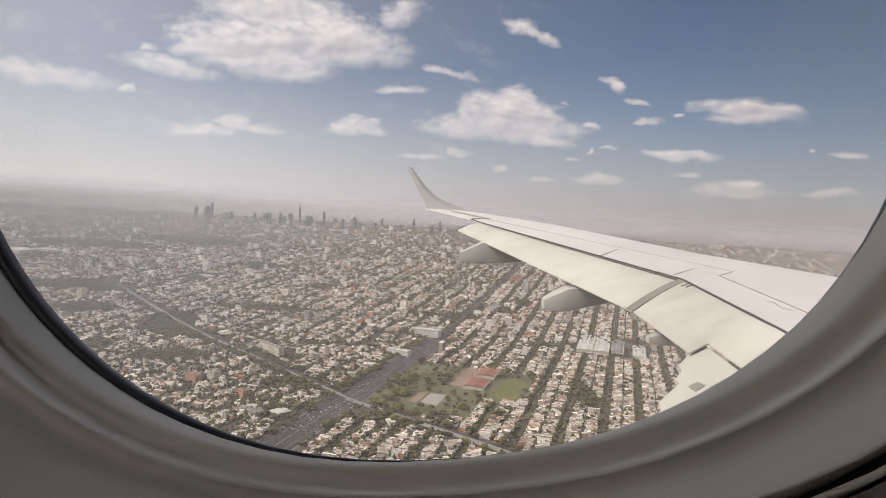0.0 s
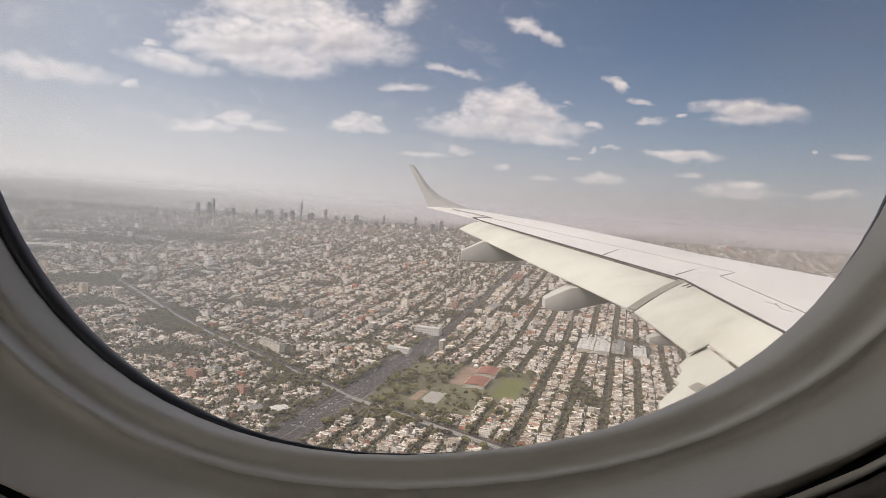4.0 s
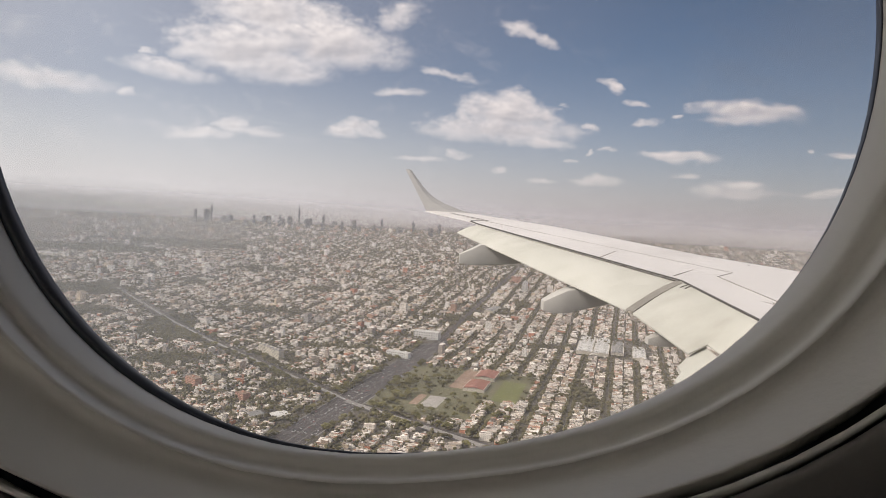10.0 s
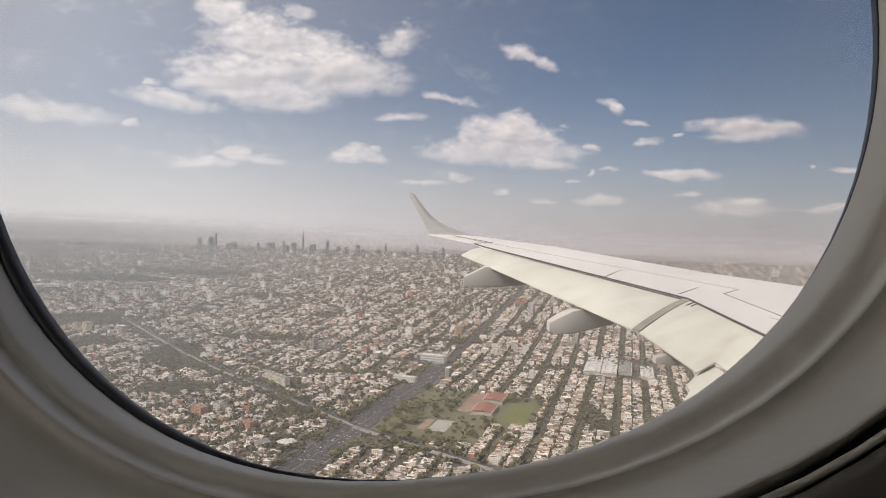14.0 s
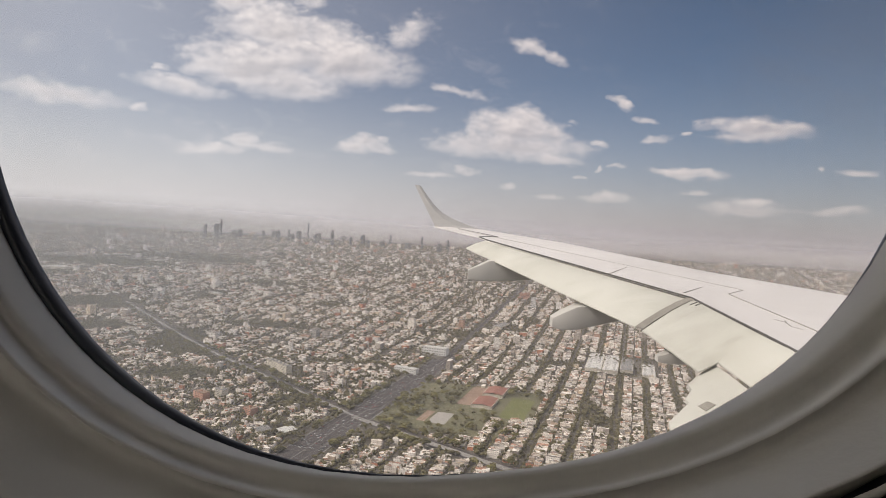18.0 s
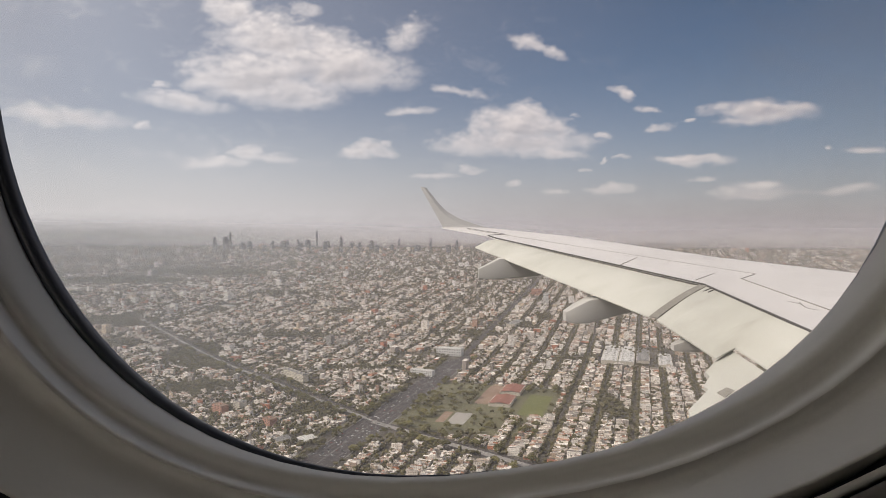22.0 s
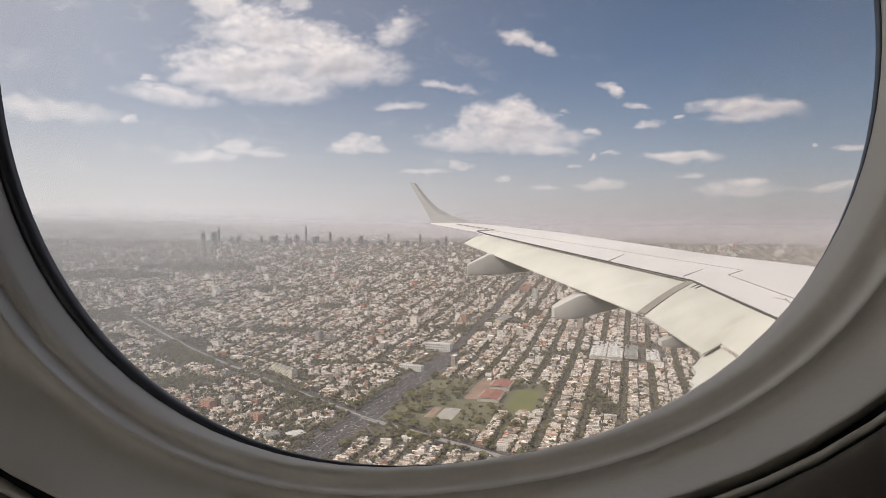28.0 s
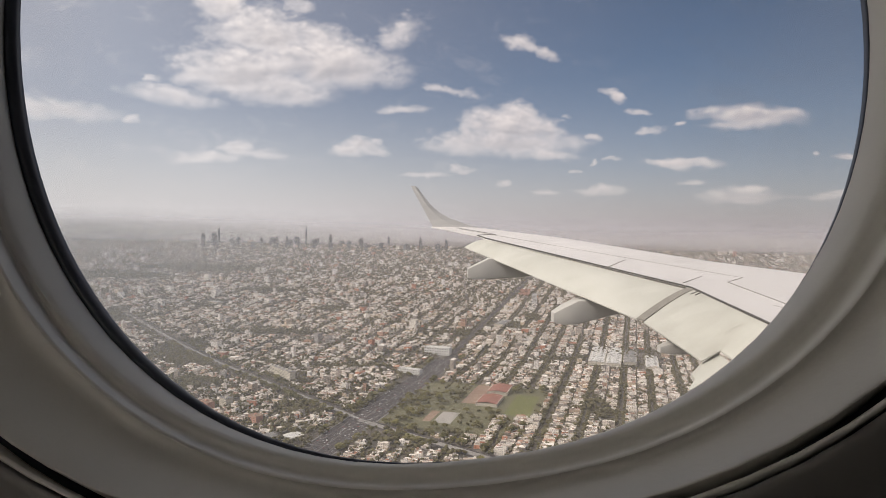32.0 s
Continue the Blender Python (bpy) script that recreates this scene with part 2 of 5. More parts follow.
LOW_CLOUDS = (
    (-15.8, 5.6, 1.52, 0.61, 0.65, 0.01), (-18.5, 4.8, 2.95, 0.56, 0.50, 0.04), (-14.1, 5.3, 1.72, 0.48, 0.45, 0.01), (-2.0, 4.1, 2.56, 0.32, 0.45, 0.02),
    (5.0, 3.6, 0.73, 0.32, 0.50, 0.03), (12.8, 3.1, 1.93, 0.54, 0.55, 0.02), (8.6, 2.9, 1.35, 0.36, 0.40, 0.03), (13.8, 5.5, 0.61, 0.31, 0.50, -0.09),
    (10.6, 4.5, 0.44, 0.27, 0.40, 0.02), (12.3, 5.3, 0.53, 0.27, 0.45, 0.02), (29.2, 2.7, 2.47, 0.40, 0.40, 0.01), (9.9, 9.0, 0.53, 0.22, 0.30, 0.01),
)
world_sky()

# ---------------------------------------------------------------- materials


def material(name):
    mat = bpy.data.materials.new(name)
    mat.use_nodes = True
    N = Nodes(mat.node_tree)
    out = N.add("ShaderNodeOutputMaterial")
    b = N.add("ShaderNodeBsdfPrincipled")
    mat.node_tree.links.new(b.outputs[0], out.inputs[0])
    return mat, N, b, out


def bump(N, b, height, strength, dist):
    n = N.add("ShaderNodeBump", ins={"Height": height, "Strength": strength, "Distance": dist})
    N.put(b.inputs["Normal"], n.outputs[0])


def grained(name, lo, hi, scale, rough=0.6, metal=0.0, relief=0.1, big=None, spec=0.4):
    """Painted or moulded surface whose tone wanders at two scales."""
    mat, N, b, _ = material(name)
    co = N.add("ShaderNodeTexCoord").outputs["Object"]
    fine = N.noise(co, scale, 6, 0.6)
    broad = N.noise(co, big or scale * 0.08, 4, 0.55, 0.4)
    f = N.m("ADD", N.m("MULTIPLY", fine, 0.45), N.m("MULTIPLY", broad, 0.55))
    N.put(b.inputs["Base Color"], N.ramp(f, [(0.3, lo), (0.7, hi)]))
    N.put(b.inputs["Roughness"], N.m("MULTIPLY_ADD", fine, 0.25, rough - 0.12))
    b.inputs["Metallic"].default_value = metal
    b.inputs["Specular IOR Level"].default_value = spec
    if relief:
        bump(N, b, fine, relief, 0.02)
    return mat


def wing_paint(name, lo, hi):
    """Aircraft paint: chordwise soot streaks, rivet-scale relief."""
    mat, N, b, _ = material(name)
    co = N.add("ShaderNodeTexCoord").outputs["Object"]
    mp = N.add("ShaderNodeMapping", ins={"Vector": co, "Scale": (0.5, 1.6, 1.0)}).outputs[0]
    streak = N.noise(mp, 3.0, 5, 0.6, 0.3)
    broad = N.noise(co, 0.9, 4, 0.5)
    spots = N.smooth(N.noise(co, 5.0, 6, 0.72), 0.58, 0.80)
    f = N.m("ADD", N.m("MULTIPLY", streak, 0.5), N.m("MULTIPLY", broad, 0.5))
    c = N.ramp(f, [(0.28, lo), (0.6, hi)])
    N.put(b.inputs["Base Color"], N.mix(N.m("MULTIPLY", spots, 0.42), c, (0.30, 0.28, 0.24, 1)))
    b.inputs["Roughness"].default_value = 0.42
    bump(N, b, streak, 0.05, 0.01)
    return mat


def cabin_plastic(name, lo, hi):
    mat, N, b, _ = material(name)
    co = N.add("ShaderNodeTexCoord").outputs["Object"]
    grain = N.noise(co, 900, 3, 0.6)
    broad = N.noise(co, 9, 4, 0.6)
    N.put(b.inputs["Base Color"], N.ramp(broad, [(0.3, lo), (0.7, hi)]))
    b.inputs["Roughness"].default_value = 0.5
    bump(N, b, grain, 0.15, 0.0004)
    return mat


PALETTE = [(0.00, (0.66, 0.63, 0.59)), (0.10, (0.86, 0.84, 0.80)), (0.24, (0.42, 0.39, 0.36)), (0.32, (0.52, 0.43, 0.35)), (0.39, (0.88, 0.88, 0.87)),
           (0.54, (0.47, 0.31, 0.24)), (0.60, (0.74, 0.70, 0.65)), (0.69, (0.27, 0.25, 0.23)), (0.76, (0.68, 0.59, 0.47)), (0.82, (0.52, 0.25, 0.17)),
           (0.86, (0.87, 0.87, 0.85)), (0.95, (0.38, 0.38, 0.38))]
ROOFS = [(0.00, (0.58, 0.56, 0.53)), (0.12, (0.24, 0.22, 0.205)), (0.22, (0.85, 0.84, 0.82)), (0.36, (0.46, 0.42, 0.38)), (0.46, (0.20, 0.19, 0.18)),
         (0.56, (0.76, 0.74, 0.70)), (0.67, (0.36, 0.21, 0.16)), (0.74, (0.52, 0.50, 0.47)), (0.82, (0.17, 0.165, 0.16)), (0.90, (0.85, 0.85, 0.84)), (0.96, (0.45, 0.28, 0.21))]


def masonry(name, per_object=False, dark=1.0):
    """Painted walls with rows of windows, concrete or tiled roofs; tone per building."""
    mat, N, b, _ = material(name)
    geo = N.add("ShaderNodeNewGeometry")
    if per_object:
        rnd = N.add("ShaderNodeObjectInfo").outputs["Random"]
    else:
        rnd = geo.outputs["Random Per Island"]
    rnd2 = N.m("FRACT", N.m("MULTIPLY", rnd, 17.37))
    wall = N.ramp(rnd, PALETTE, "CONSTANT")
    roof = N.ramp(rnd2, ROOFS, "CONSTANT")
    pos = geo.outputs["Position"]
    stain = N.noise(pos, 0.16, 5, 0.65)
    uv = N.add("ShaderNodeSeparateXYZ", ins={0: N.add("ShaderNodeUVMap").outputs[0]})
    fu = N.m("FRACT", N.m("DIVIDE", uv.outputs[0], 3.4))
    fv = N.m("FRACT", N.m("DIVIDE", uv.outputs[1], 3.0))
    win = N.m("MULTIPLY", N.m("MULTIPLY", N.m("GREATER_THAN", fu, 0.28), N.m("LESS_THAN", fu, 0.74)),
              N.m("MULTIPLY", N.m("GREATER_THAN", fv, 0.32), N.m("LESS_THAN", fv, 0.78)))
    wall = N.mix(N.m("MULTIPLY", win, 0.5), wall, (0.05, 0.055, 0.06, 1))
    up = N.m("GREATER_THAN", N.add("ShaderNodeSeparateXYZ", ins={0: geo.outputs["Normal"]}).outputs[2], 0.5)
    c = N.mix(up, wall, roof)
    c = N.mix(1.0, c, N.ramp(stain, [(0.3, (0.80 * dark, 0.75 * dark, 0.71 * dark)), (0.7, (1.30 * dark, 1.24 * dark, 1.17 * dark))]), "MULTIPLY")
    N.put(b.inputs["Base Color"], c)
    b.inputs["Roughness"].default_value = 0.8
    b.inputs["Specular IOR Level"].default_value = 0.2
    return mat


def foliage(name, lo, hi, per_object=False):
    mat, N, b, _ = material(name)
    geo = N.add("ShaderNodeNewGeometry")
    rnd = N.add("ShaderNodeObjectInfo").outputs["Random"] if per_object else geo.outputs["Random Per Island"]
    leaf = N.noise(geo.outputs["Position"], 0.8, 5, 0.7)
    f = N.m("ADD", N.m("MULTIPLY", rnd, 0.5), N.m("MULTIPLY", leaf, 0.5))
    N.put(b.inputs["Base Color"], N.ramp(f, [(0.2, lo), (0.75, hi)]))
    b.inputs["Roughness"].default_value = 0.75
    b.inputs["Specular IOR Level"].default_value = 0.15
    bump(N, b, leaf, 0.6, 0.8)
    return mat


def earth(name):
    """Asphalt, yards and dusty verges between the houses."""
    mat, N, b, _ = material(name)
    pos = N.add("ShaderNodeNewGeometry").outputs["Position"]
    big = N.noise(pos, 0.004, 6, 0.6)
    mid = N.noise(pos, 0.05, 5, 0.65)
    c = N.ramp(N.m("ADD", N.m("MULTIPLY", big, 0.4), N.m("MULTIPLY", mid, 0.6)),
               [(0.32, (0.060, 0.057, 0.044)), (0.48, (0.115, 0.105, 0.090)), (0.60, (0.17, 0.155, 0.135)), (0.72, (0.29, 0.27, 0.235))])
    N.put(b.inputs["Base Color"], c)
    b.inputs["Roughness"].default_value = 0.9
    b.inputs["Specular IOR Level"].default_value = 0.1
    return mat


def haze(name, share, z0, deep, low, top, pale):
    """Smog sheet: lets most light through, scatters the rest; thickens from the ground up over deep metres, ends at top."""
    mat = bpy.data.materials.new(name)
    mat.use_nodes = True
    N = Nodes(mat.node_tree)
    out = N.add("ShaderNodeOutputMaterial")
    pos = N.add("ShaderNodeNewGeometry").outputs["Position"]
    sep = N.add("ShaderNodeSeparateXYZ", ins={0: pos})
    z = sep.outputs[2]
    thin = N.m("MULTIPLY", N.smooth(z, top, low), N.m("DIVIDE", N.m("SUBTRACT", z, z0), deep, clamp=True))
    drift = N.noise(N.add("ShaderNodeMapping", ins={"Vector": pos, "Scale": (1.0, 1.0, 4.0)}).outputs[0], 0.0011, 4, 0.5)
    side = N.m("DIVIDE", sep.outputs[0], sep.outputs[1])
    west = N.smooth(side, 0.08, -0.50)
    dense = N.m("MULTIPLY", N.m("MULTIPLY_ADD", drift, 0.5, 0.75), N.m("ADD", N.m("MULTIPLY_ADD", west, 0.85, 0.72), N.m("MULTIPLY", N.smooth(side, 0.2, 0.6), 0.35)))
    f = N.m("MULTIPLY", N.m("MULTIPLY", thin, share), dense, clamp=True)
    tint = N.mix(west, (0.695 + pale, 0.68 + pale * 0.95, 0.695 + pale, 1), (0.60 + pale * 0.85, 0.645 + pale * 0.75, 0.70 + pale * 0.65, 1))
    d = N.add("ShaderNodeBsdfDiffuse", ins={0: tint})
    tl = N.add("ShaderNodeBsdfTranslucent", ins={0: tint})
    both = N.add("ShaderNodeMixShader", ins={0: 0.5, 1: d.outputs[0], 2: tl.outputs[0]})
    clear = N.add("ShaderNodeBsdfTransparent")
    res = N.add("ShaderNodeMixShader", ins={0: f, 1: clear.outputs[0], 2: both.outputs[0]})
    mat.node_tree.links.new(res.outputs[0], out.inputs[0])
    return mat


def pane_material():
    """Acrylic pane: clear, a little gloss, faint scratches and smears."""
    mat = bpy.data.materials.new("scratched_acrylic")
    mat.use_nodes = True
    N = Nodes(mat.node_tree)
    out = N.add("ShaderNodeOutputMaterial")
    co = N.add("ShaderNodeTexCoord").outputs["Object"]
    smear = N.smooth(N.noise(co, 14, 6, 0.65, 0.6), 0.50, 0.80)
    specks = N.smooth(N.noise(co, 160, 3, 0.6), 0.70, 0.80)
    f = N.m("ADD", N.m("MULTIPLY_ADD", smear, 0.08, 0.026), N.m("MULTIPLY", specks, 0.03))
    # breath and dust have fogged the pane along its rim
    sep = N.add("ShaderNodeSeparateXYZ", ins={0: co})
    dx, dz = N.m("ADD", sep.outputs[0], 0.0197), N.m("SUBTRACT", sep.outputs[2], H + 0.1591)
    px = N.m("DIVIDE", N.m("ADD", N.m("MULTIPLY", dx, 0.9865), N.m("MULTIPLY", dz, 0.1641)), 0.1063)
    pz = N.m("DIVIDE", N.m("SUBTRACT", N.m("MULTIPLY", dz, 0.9865), N.m("MULTIPLY", dx, 0.1641)), 0.1890)
    rim = N.m("ADD", N.m("MULTIPLY", px, px), N.m("MULTIPLY", pz, pz))
    rim = N.m("MULTIPLY_ADD", N.m("SUBTRACT", smear, 0.5), 0.12, rim)
    f = N.m("MULTIPLY_ADD", N.smooth(rim, 0.6, 1.05), 0.15, f)
    clear = N.add("ShaderNodeBsdfTransparent", ins={0: (0.97, 0.98, 0.97, 1)})
    film = N.add("ShaderNodeBsdfTranslucent", ins={0: (0.8, 0.78, 0.76, 1)})
    res = N.add("ShaderNodeMixShader", ins={0: f, 1: clear.outputs[0], 2: film.outputs[0]})
    mat.node_tree.links.new(res.outputs[0], out.inputs[0])
    return mat


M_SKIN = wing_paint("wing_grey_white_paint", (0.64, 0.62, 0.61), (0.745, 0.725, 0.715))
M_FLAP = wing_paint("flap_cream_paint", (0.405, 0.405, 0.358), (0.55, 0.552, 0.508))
# fairing tone is lowered to carry the shade of their inboard sides
M_FAIR = wing_paint("fairing_shaded_paint", (0.42, 0.41, 0.39), (0.53, 0.52, 0.495))
# winglet is toned darker than the wing skin
M_WINGLET = wing_paint("winglet_darker_tone", (0.33, 0.325, 0.32), (0.43, 0.425, 0.42))
M_SEAM = grained("dark_sealant_slot_shade", (0.05, 0.048, 0.045), (0.11, 0.105, 0.10), 30, 0.7)
M_SEAL = grained("grey_seal_and_opening_shade", (0.19, 0.18, 0.16), (0.29, 0.28, 0.25), 20, 0.7)
M_REVEAL = cabin_plastic("window_reveal_plastic", (0.58, 0.565, 0.53), (0.68, 0.665, 0.62))
M_PANEL = cabin_plastic("sidewall_plastic", (0.50, 0.49, 0.455), (0.61, 0.595, 0.555))
M_GASKET = grained("black_window_gasket", (0.026, 0.032, 0.048), (0.055, 0.066, 0.092), 200, 0.45, relief=0.02)
# darker copy of the wall plastic; the lower wall's dimness is in its colour
M_LOWER = cabin_plastic("lower_lining_shaded_plastic", (0.20, 0.19, 0.18), (0.27, 0.26, 0.245))
M_PANE = pane_material()
M_CARPET = grained("cabin_carpet", (0.03, 0.035, 0.06), (0.06, 0.07, 0.10), 300, 0.9)
M_CITY = masonry("city_masonry")
M_HOUSE = masonry("house_masonry", per_object=True, dark=0.85)
M_TREE = foliage("street_tree_leaves", (0.066, 0.060, 0.033), (0.165, 0.148, 0.080))
M_CROWN = foliage("tree_crown_leaves", (0.080, 0.076, 0.034), (0.22, 0.20, 0.085), per_object=True)
M_BARK = grained("tree_bark", (0.05, 0.04, 0.03), (0.12, 0.10, 0.08), 3, 0.9)
M_EARTH = earth("city_ground")
M_ASPHALT = grained("avenue_asphalt", (0.052, 0.046, 0.048), (0.085, 0.076, 0.077), 0.3, 0.85, relief=0.0, big=0.01)
M_ROAD = grained("worn_concrete_road", (0.22, 0.21, 0.20), (0.33, 0.32, 0.30), 0.25, 0.85, relief=0.0)
M_KERB = grained("pale_concrete", (0.28, 0.27, 0.25), (0.42, 0.40, 0.37), 0.4, 0.85, relief=0.0)
M_GRASS = grained("sports_grass", (0.11, 0.125, 0.04), (0.18, 0.185, 0.07), 0.12, 0.9, relief=0.0)
M_PARK = grained("dry_park_grass", (0.085, 0.088, 0.045), (0.20, 0.185, 0.115), 0.06, 0.9, relief=0.0)
M_YELLOW = grained("yellow_wall_paint", (0.55, 0.40, 0.06), (0.70, 0.52, 0.10), 0.3, 0.8, relief=0.0)
M_BRICKRED = grained("brick_red_render", (0.36, 0.11, 0.07), (0.48, 0.17, 0.11), 0.3, 0.85, relief=0.0)
M_CLAY = grained("clay_court", (0.23, 0.15, 0.11), (0.36, 0.26, 0.20), 0.1, 0.9, relief=0.0)
M_RED = grained("red_roof_paint", (0.24, 0.10, 0.075), (0.36, 0.165, 0.125), 0.2, 0.8, relief=0.0)
M_WHITEROOF = grained("pale_sheet_roof", (0.50, 0.50, 0.48), (0.72, 0.71, 0.68), 0.15, 0.6, relief=0.0)
M_CREAM = grained("cream_render", (0.52, 0.48, 0.40), (0.66, 0.61, 0.52), 0.3, 0.85, relief=0.0)
M_GLASS = grained("dark_window_glass", (0.03, 0.035, 0.04), (0.07, 0.075, 0.085), 0.5, 0.25, relief=0.0)
M_GREYROOF = grained("grey_flat_roof", (0.20, 0.20, 0.195), (0.33, 0.32, 0.31), 0.2, 0.85, relief=0.0)
M_ORANGE = grained("orange_render", (0.42, 0.22, 0.16), (0.54, 0.31, 0.23), 0.3, 0.85, relief=0.0)
M_TOWER = grained("tower_blue_grey_glass", (0.05, 0.06, 0.075), (0.13, 0.15, 0.17), 0.05, 0.5, relief=0.0)
M_TANK = grained("black_water_tank", (0.02, 0.02, 0.022), (0.06, 0.06, 0.065), 2, 0.6)

# ---------------------------------------------------------------- building helpers


def mesh_object(name, bm, mat, parent=None, label="", smooth=False):
    me = bpy.data.meshes.new(name)
    bm.to_mesh(me)
    bm.free()
    if smooth:
        for p in me.polygons:
            p.use_smooth = True
    if mat:
        me.materials.append(mat)
    ob = new(name, me)
    if parent:
        ob.parent = parent
    if label:
        ob["label"] = label
    return ob


def part(name, bm, mat, parent, label="", smooth=False):
    return mesh_object(name, bm, mat, parent, label, smooth)


def thing(name, at, label, category, group="", kind="", turn=0.0):
    ob = new(name)
    ob.empty_display_size = 0.1
    ob.matrix_world = pose(*at, 0, 0, turn)
    return tagged(ob, label, category, group, kind)


def box(bm, x0, x1, y0, y1, z0, z1, bevel=0.0):
    vs = [bm.verts.new(p) for p in ((x0, y0, z0), (x1, y0, z0), (x1, y1, z0), (x0, y1, z0), (x0, y0, z1), (x1, y0, z1), (x1, y1, z1), (x0, y1, z1))]
    fs = [bm.faces.new([vs[i] for i in f]) for f in ((0, 3, 2, 1), (4, 5, 6, 7), (0, 1, 5, 4), (1, 2, 6, 5), (2, 3, 7, 6), (3, 0, 4, 7))]
    if bevel:
        es = list({e for f in fs for e in f.edges})
        bmesh.ops.bevel(bm, geom=es, offset=bevel, segments=2, affect="EDGES")
    return bm


def loft(bm, rings, closed=True, caps=False):
    """Skins a list of rings of points."""
    rows = [[bm.verts.new(p) for p in r] for r in rings]
    n = len(rows[0])
    for a, b in zip(rows, rows[1:]):
        for i in range(n if closed else n - 1):
            j = (i + 1) % n
            bm.faces.new((a[i], a[j], b[j], b[i]))
    if caps:
        bm.faces.new(rows[0][::-1])
        bm.faces.new(rows[-1])
    bmesh.ops.recalc_face_normals(bm, faces=bm.faces)
    return rows


# ---------------------------------------------------------------- the wing
ROOT = Vector((3.4, 0.9, H - 1.3))
wing = thing("airliner_wing", ROOT, "white swept airliner wing with lowered flaps and a winglet", "wing")


def top_z(y):
    return -1.3 + 0.1016 * y


def local(x, y, z):
    """From metres beside the seat to the wing's own frame."""
    return Vector((x, y, z + H)) - ROOT


# stations: y, x of rear edge of the fixed skin, x of leading edge
STATIONS = ((0.05, 2.81, 12.0), (3.0, 2.76, 9.45), (5.32, 2.70, 7.31), (7.14, 2.59, 5.58), (9.10, 1.66, 3.63), (11.06, 0.70, 2.30), (11.40, 0.60, 2.06))


def wing_skin():
    bm = bmesh.new()
    rings = []
    for y, xr, xl in STATIONS + ((12.62, -0.15, 0.80),):
        c = xl - xr
        zt = top_z(y)
        th = 0.055 * c + 0.03
        # rear edge, flat top, rounded nose, lower side back to the rear
        prof = [(0.0, 0.0), (0.25, 0.004), (0.5, 0.006), (0.75, 0.004), (0.92, -0.004), (0.97, -0.25 * th), (1.0, -0.9 * th), (0.97, -1.5 * th), (0.85, -1.9 * th),
                (0.5, -2.2 * th if y < 11 else -0.085 * c), (0.2, -1.4 * th if y < 11 else -0.024 * c), (0.0, -0.014)]
        rings.append([local(xr + c * u, y, zt + w) for u, w in prof])
    loft(bm, rings, caps=True)
    return part("wing_skin", bm, M_SKIN, wing, "grey-white painted upper skin", smooth=False)


SKIN = wing_skin()


def slab(name, stations, mat, thick=0.06, bulge=0.0, nu=4, nv=8, label="", parent=wing):
    """Control surface through stations of a front and a rear point, bulged along the chord, thin at the rear."""
    bm = bmesh.new()
    top, low = [], []
    S = [(Vector(a), Vector(b)) for a, b in stations]
    for (f0, r0), (f1, r1) in zip(S, S[1:]):
        n = 1 if (f0 - f1).length < 0.05 else nu
        for i in range(n + 1):
            if top and i == 0:
                continue
            u = i / n
            front, rear = f0.lerp(f1, u), r0.lerp(r1, u)
            rt, rl = [], []
            for j in range(nv + 1):
                v = j / nv
                p = front.lerp(rear, v)
                up = bulge * 4 * v * (1 - v) * (1 - 0.35 * v)
                rt.append(bm.verts.new(local(p.x, p.y, p.z + up)))
                t = thick * (1 - v) + 0.012 + (thick * 0.8 * math.sin(math.pi * min(1.0, v * 1.6)) if v < 0.62 else 0)
                rl.append(bm.verts.new(local(p.x, p.y, p.z + up - t)))
            top.append(rt)
            low.append(rl)
    nu = len(top) - 1
    for i in range(nu):
        for j in range(nv):
            bm.faces.new((top[i][j], top[i][j + 1], top[i + 1][j + 1], top[i + 1][j]))
            bm.faces.new((low[i][j], low[i + 1][j], low[i + 1][j + 1], low[i][j + 1]))
    for j in range(nv):
        bm.faces.new((top[0][j], low[0][j], low[0][j + 1], top[0][j + 1]))
        bm.faces.new((top[nu][j], top[nu][j + 1], low[nu][j + 1], low[nu][j]))
    for i in range(nu):
        bm.faces.new((top[i][0], top[i + 1][0], low[i + 1][0], low[i][0]))
        bm.faces.new((top[i][nv], low[i][nv], low[i + 1][nv], top[i + 1][nv]))
    bmesh.ops.recalc_face_normals(bm, faces=bm.faces)
    ob = part(name, bm, mat, parent, label, smooth=True)
    ob.data.set_sharp_from_angle(angle=radians(40))
    return ob


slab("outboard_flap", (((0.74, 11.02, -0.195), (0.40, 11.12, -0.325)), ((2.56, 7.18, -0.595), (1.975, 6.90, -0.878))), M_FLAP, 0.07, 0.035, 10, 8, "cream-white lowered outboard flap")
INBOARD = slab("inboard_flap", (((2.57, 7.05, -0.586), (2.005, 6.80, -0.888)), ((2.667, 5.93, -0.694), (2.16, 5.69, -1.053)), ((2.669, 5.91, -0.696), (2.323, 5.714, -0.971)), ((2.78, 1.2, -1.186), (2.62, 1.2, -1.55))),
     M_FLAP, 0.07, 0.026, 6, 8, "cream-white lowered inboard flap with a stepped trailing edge")


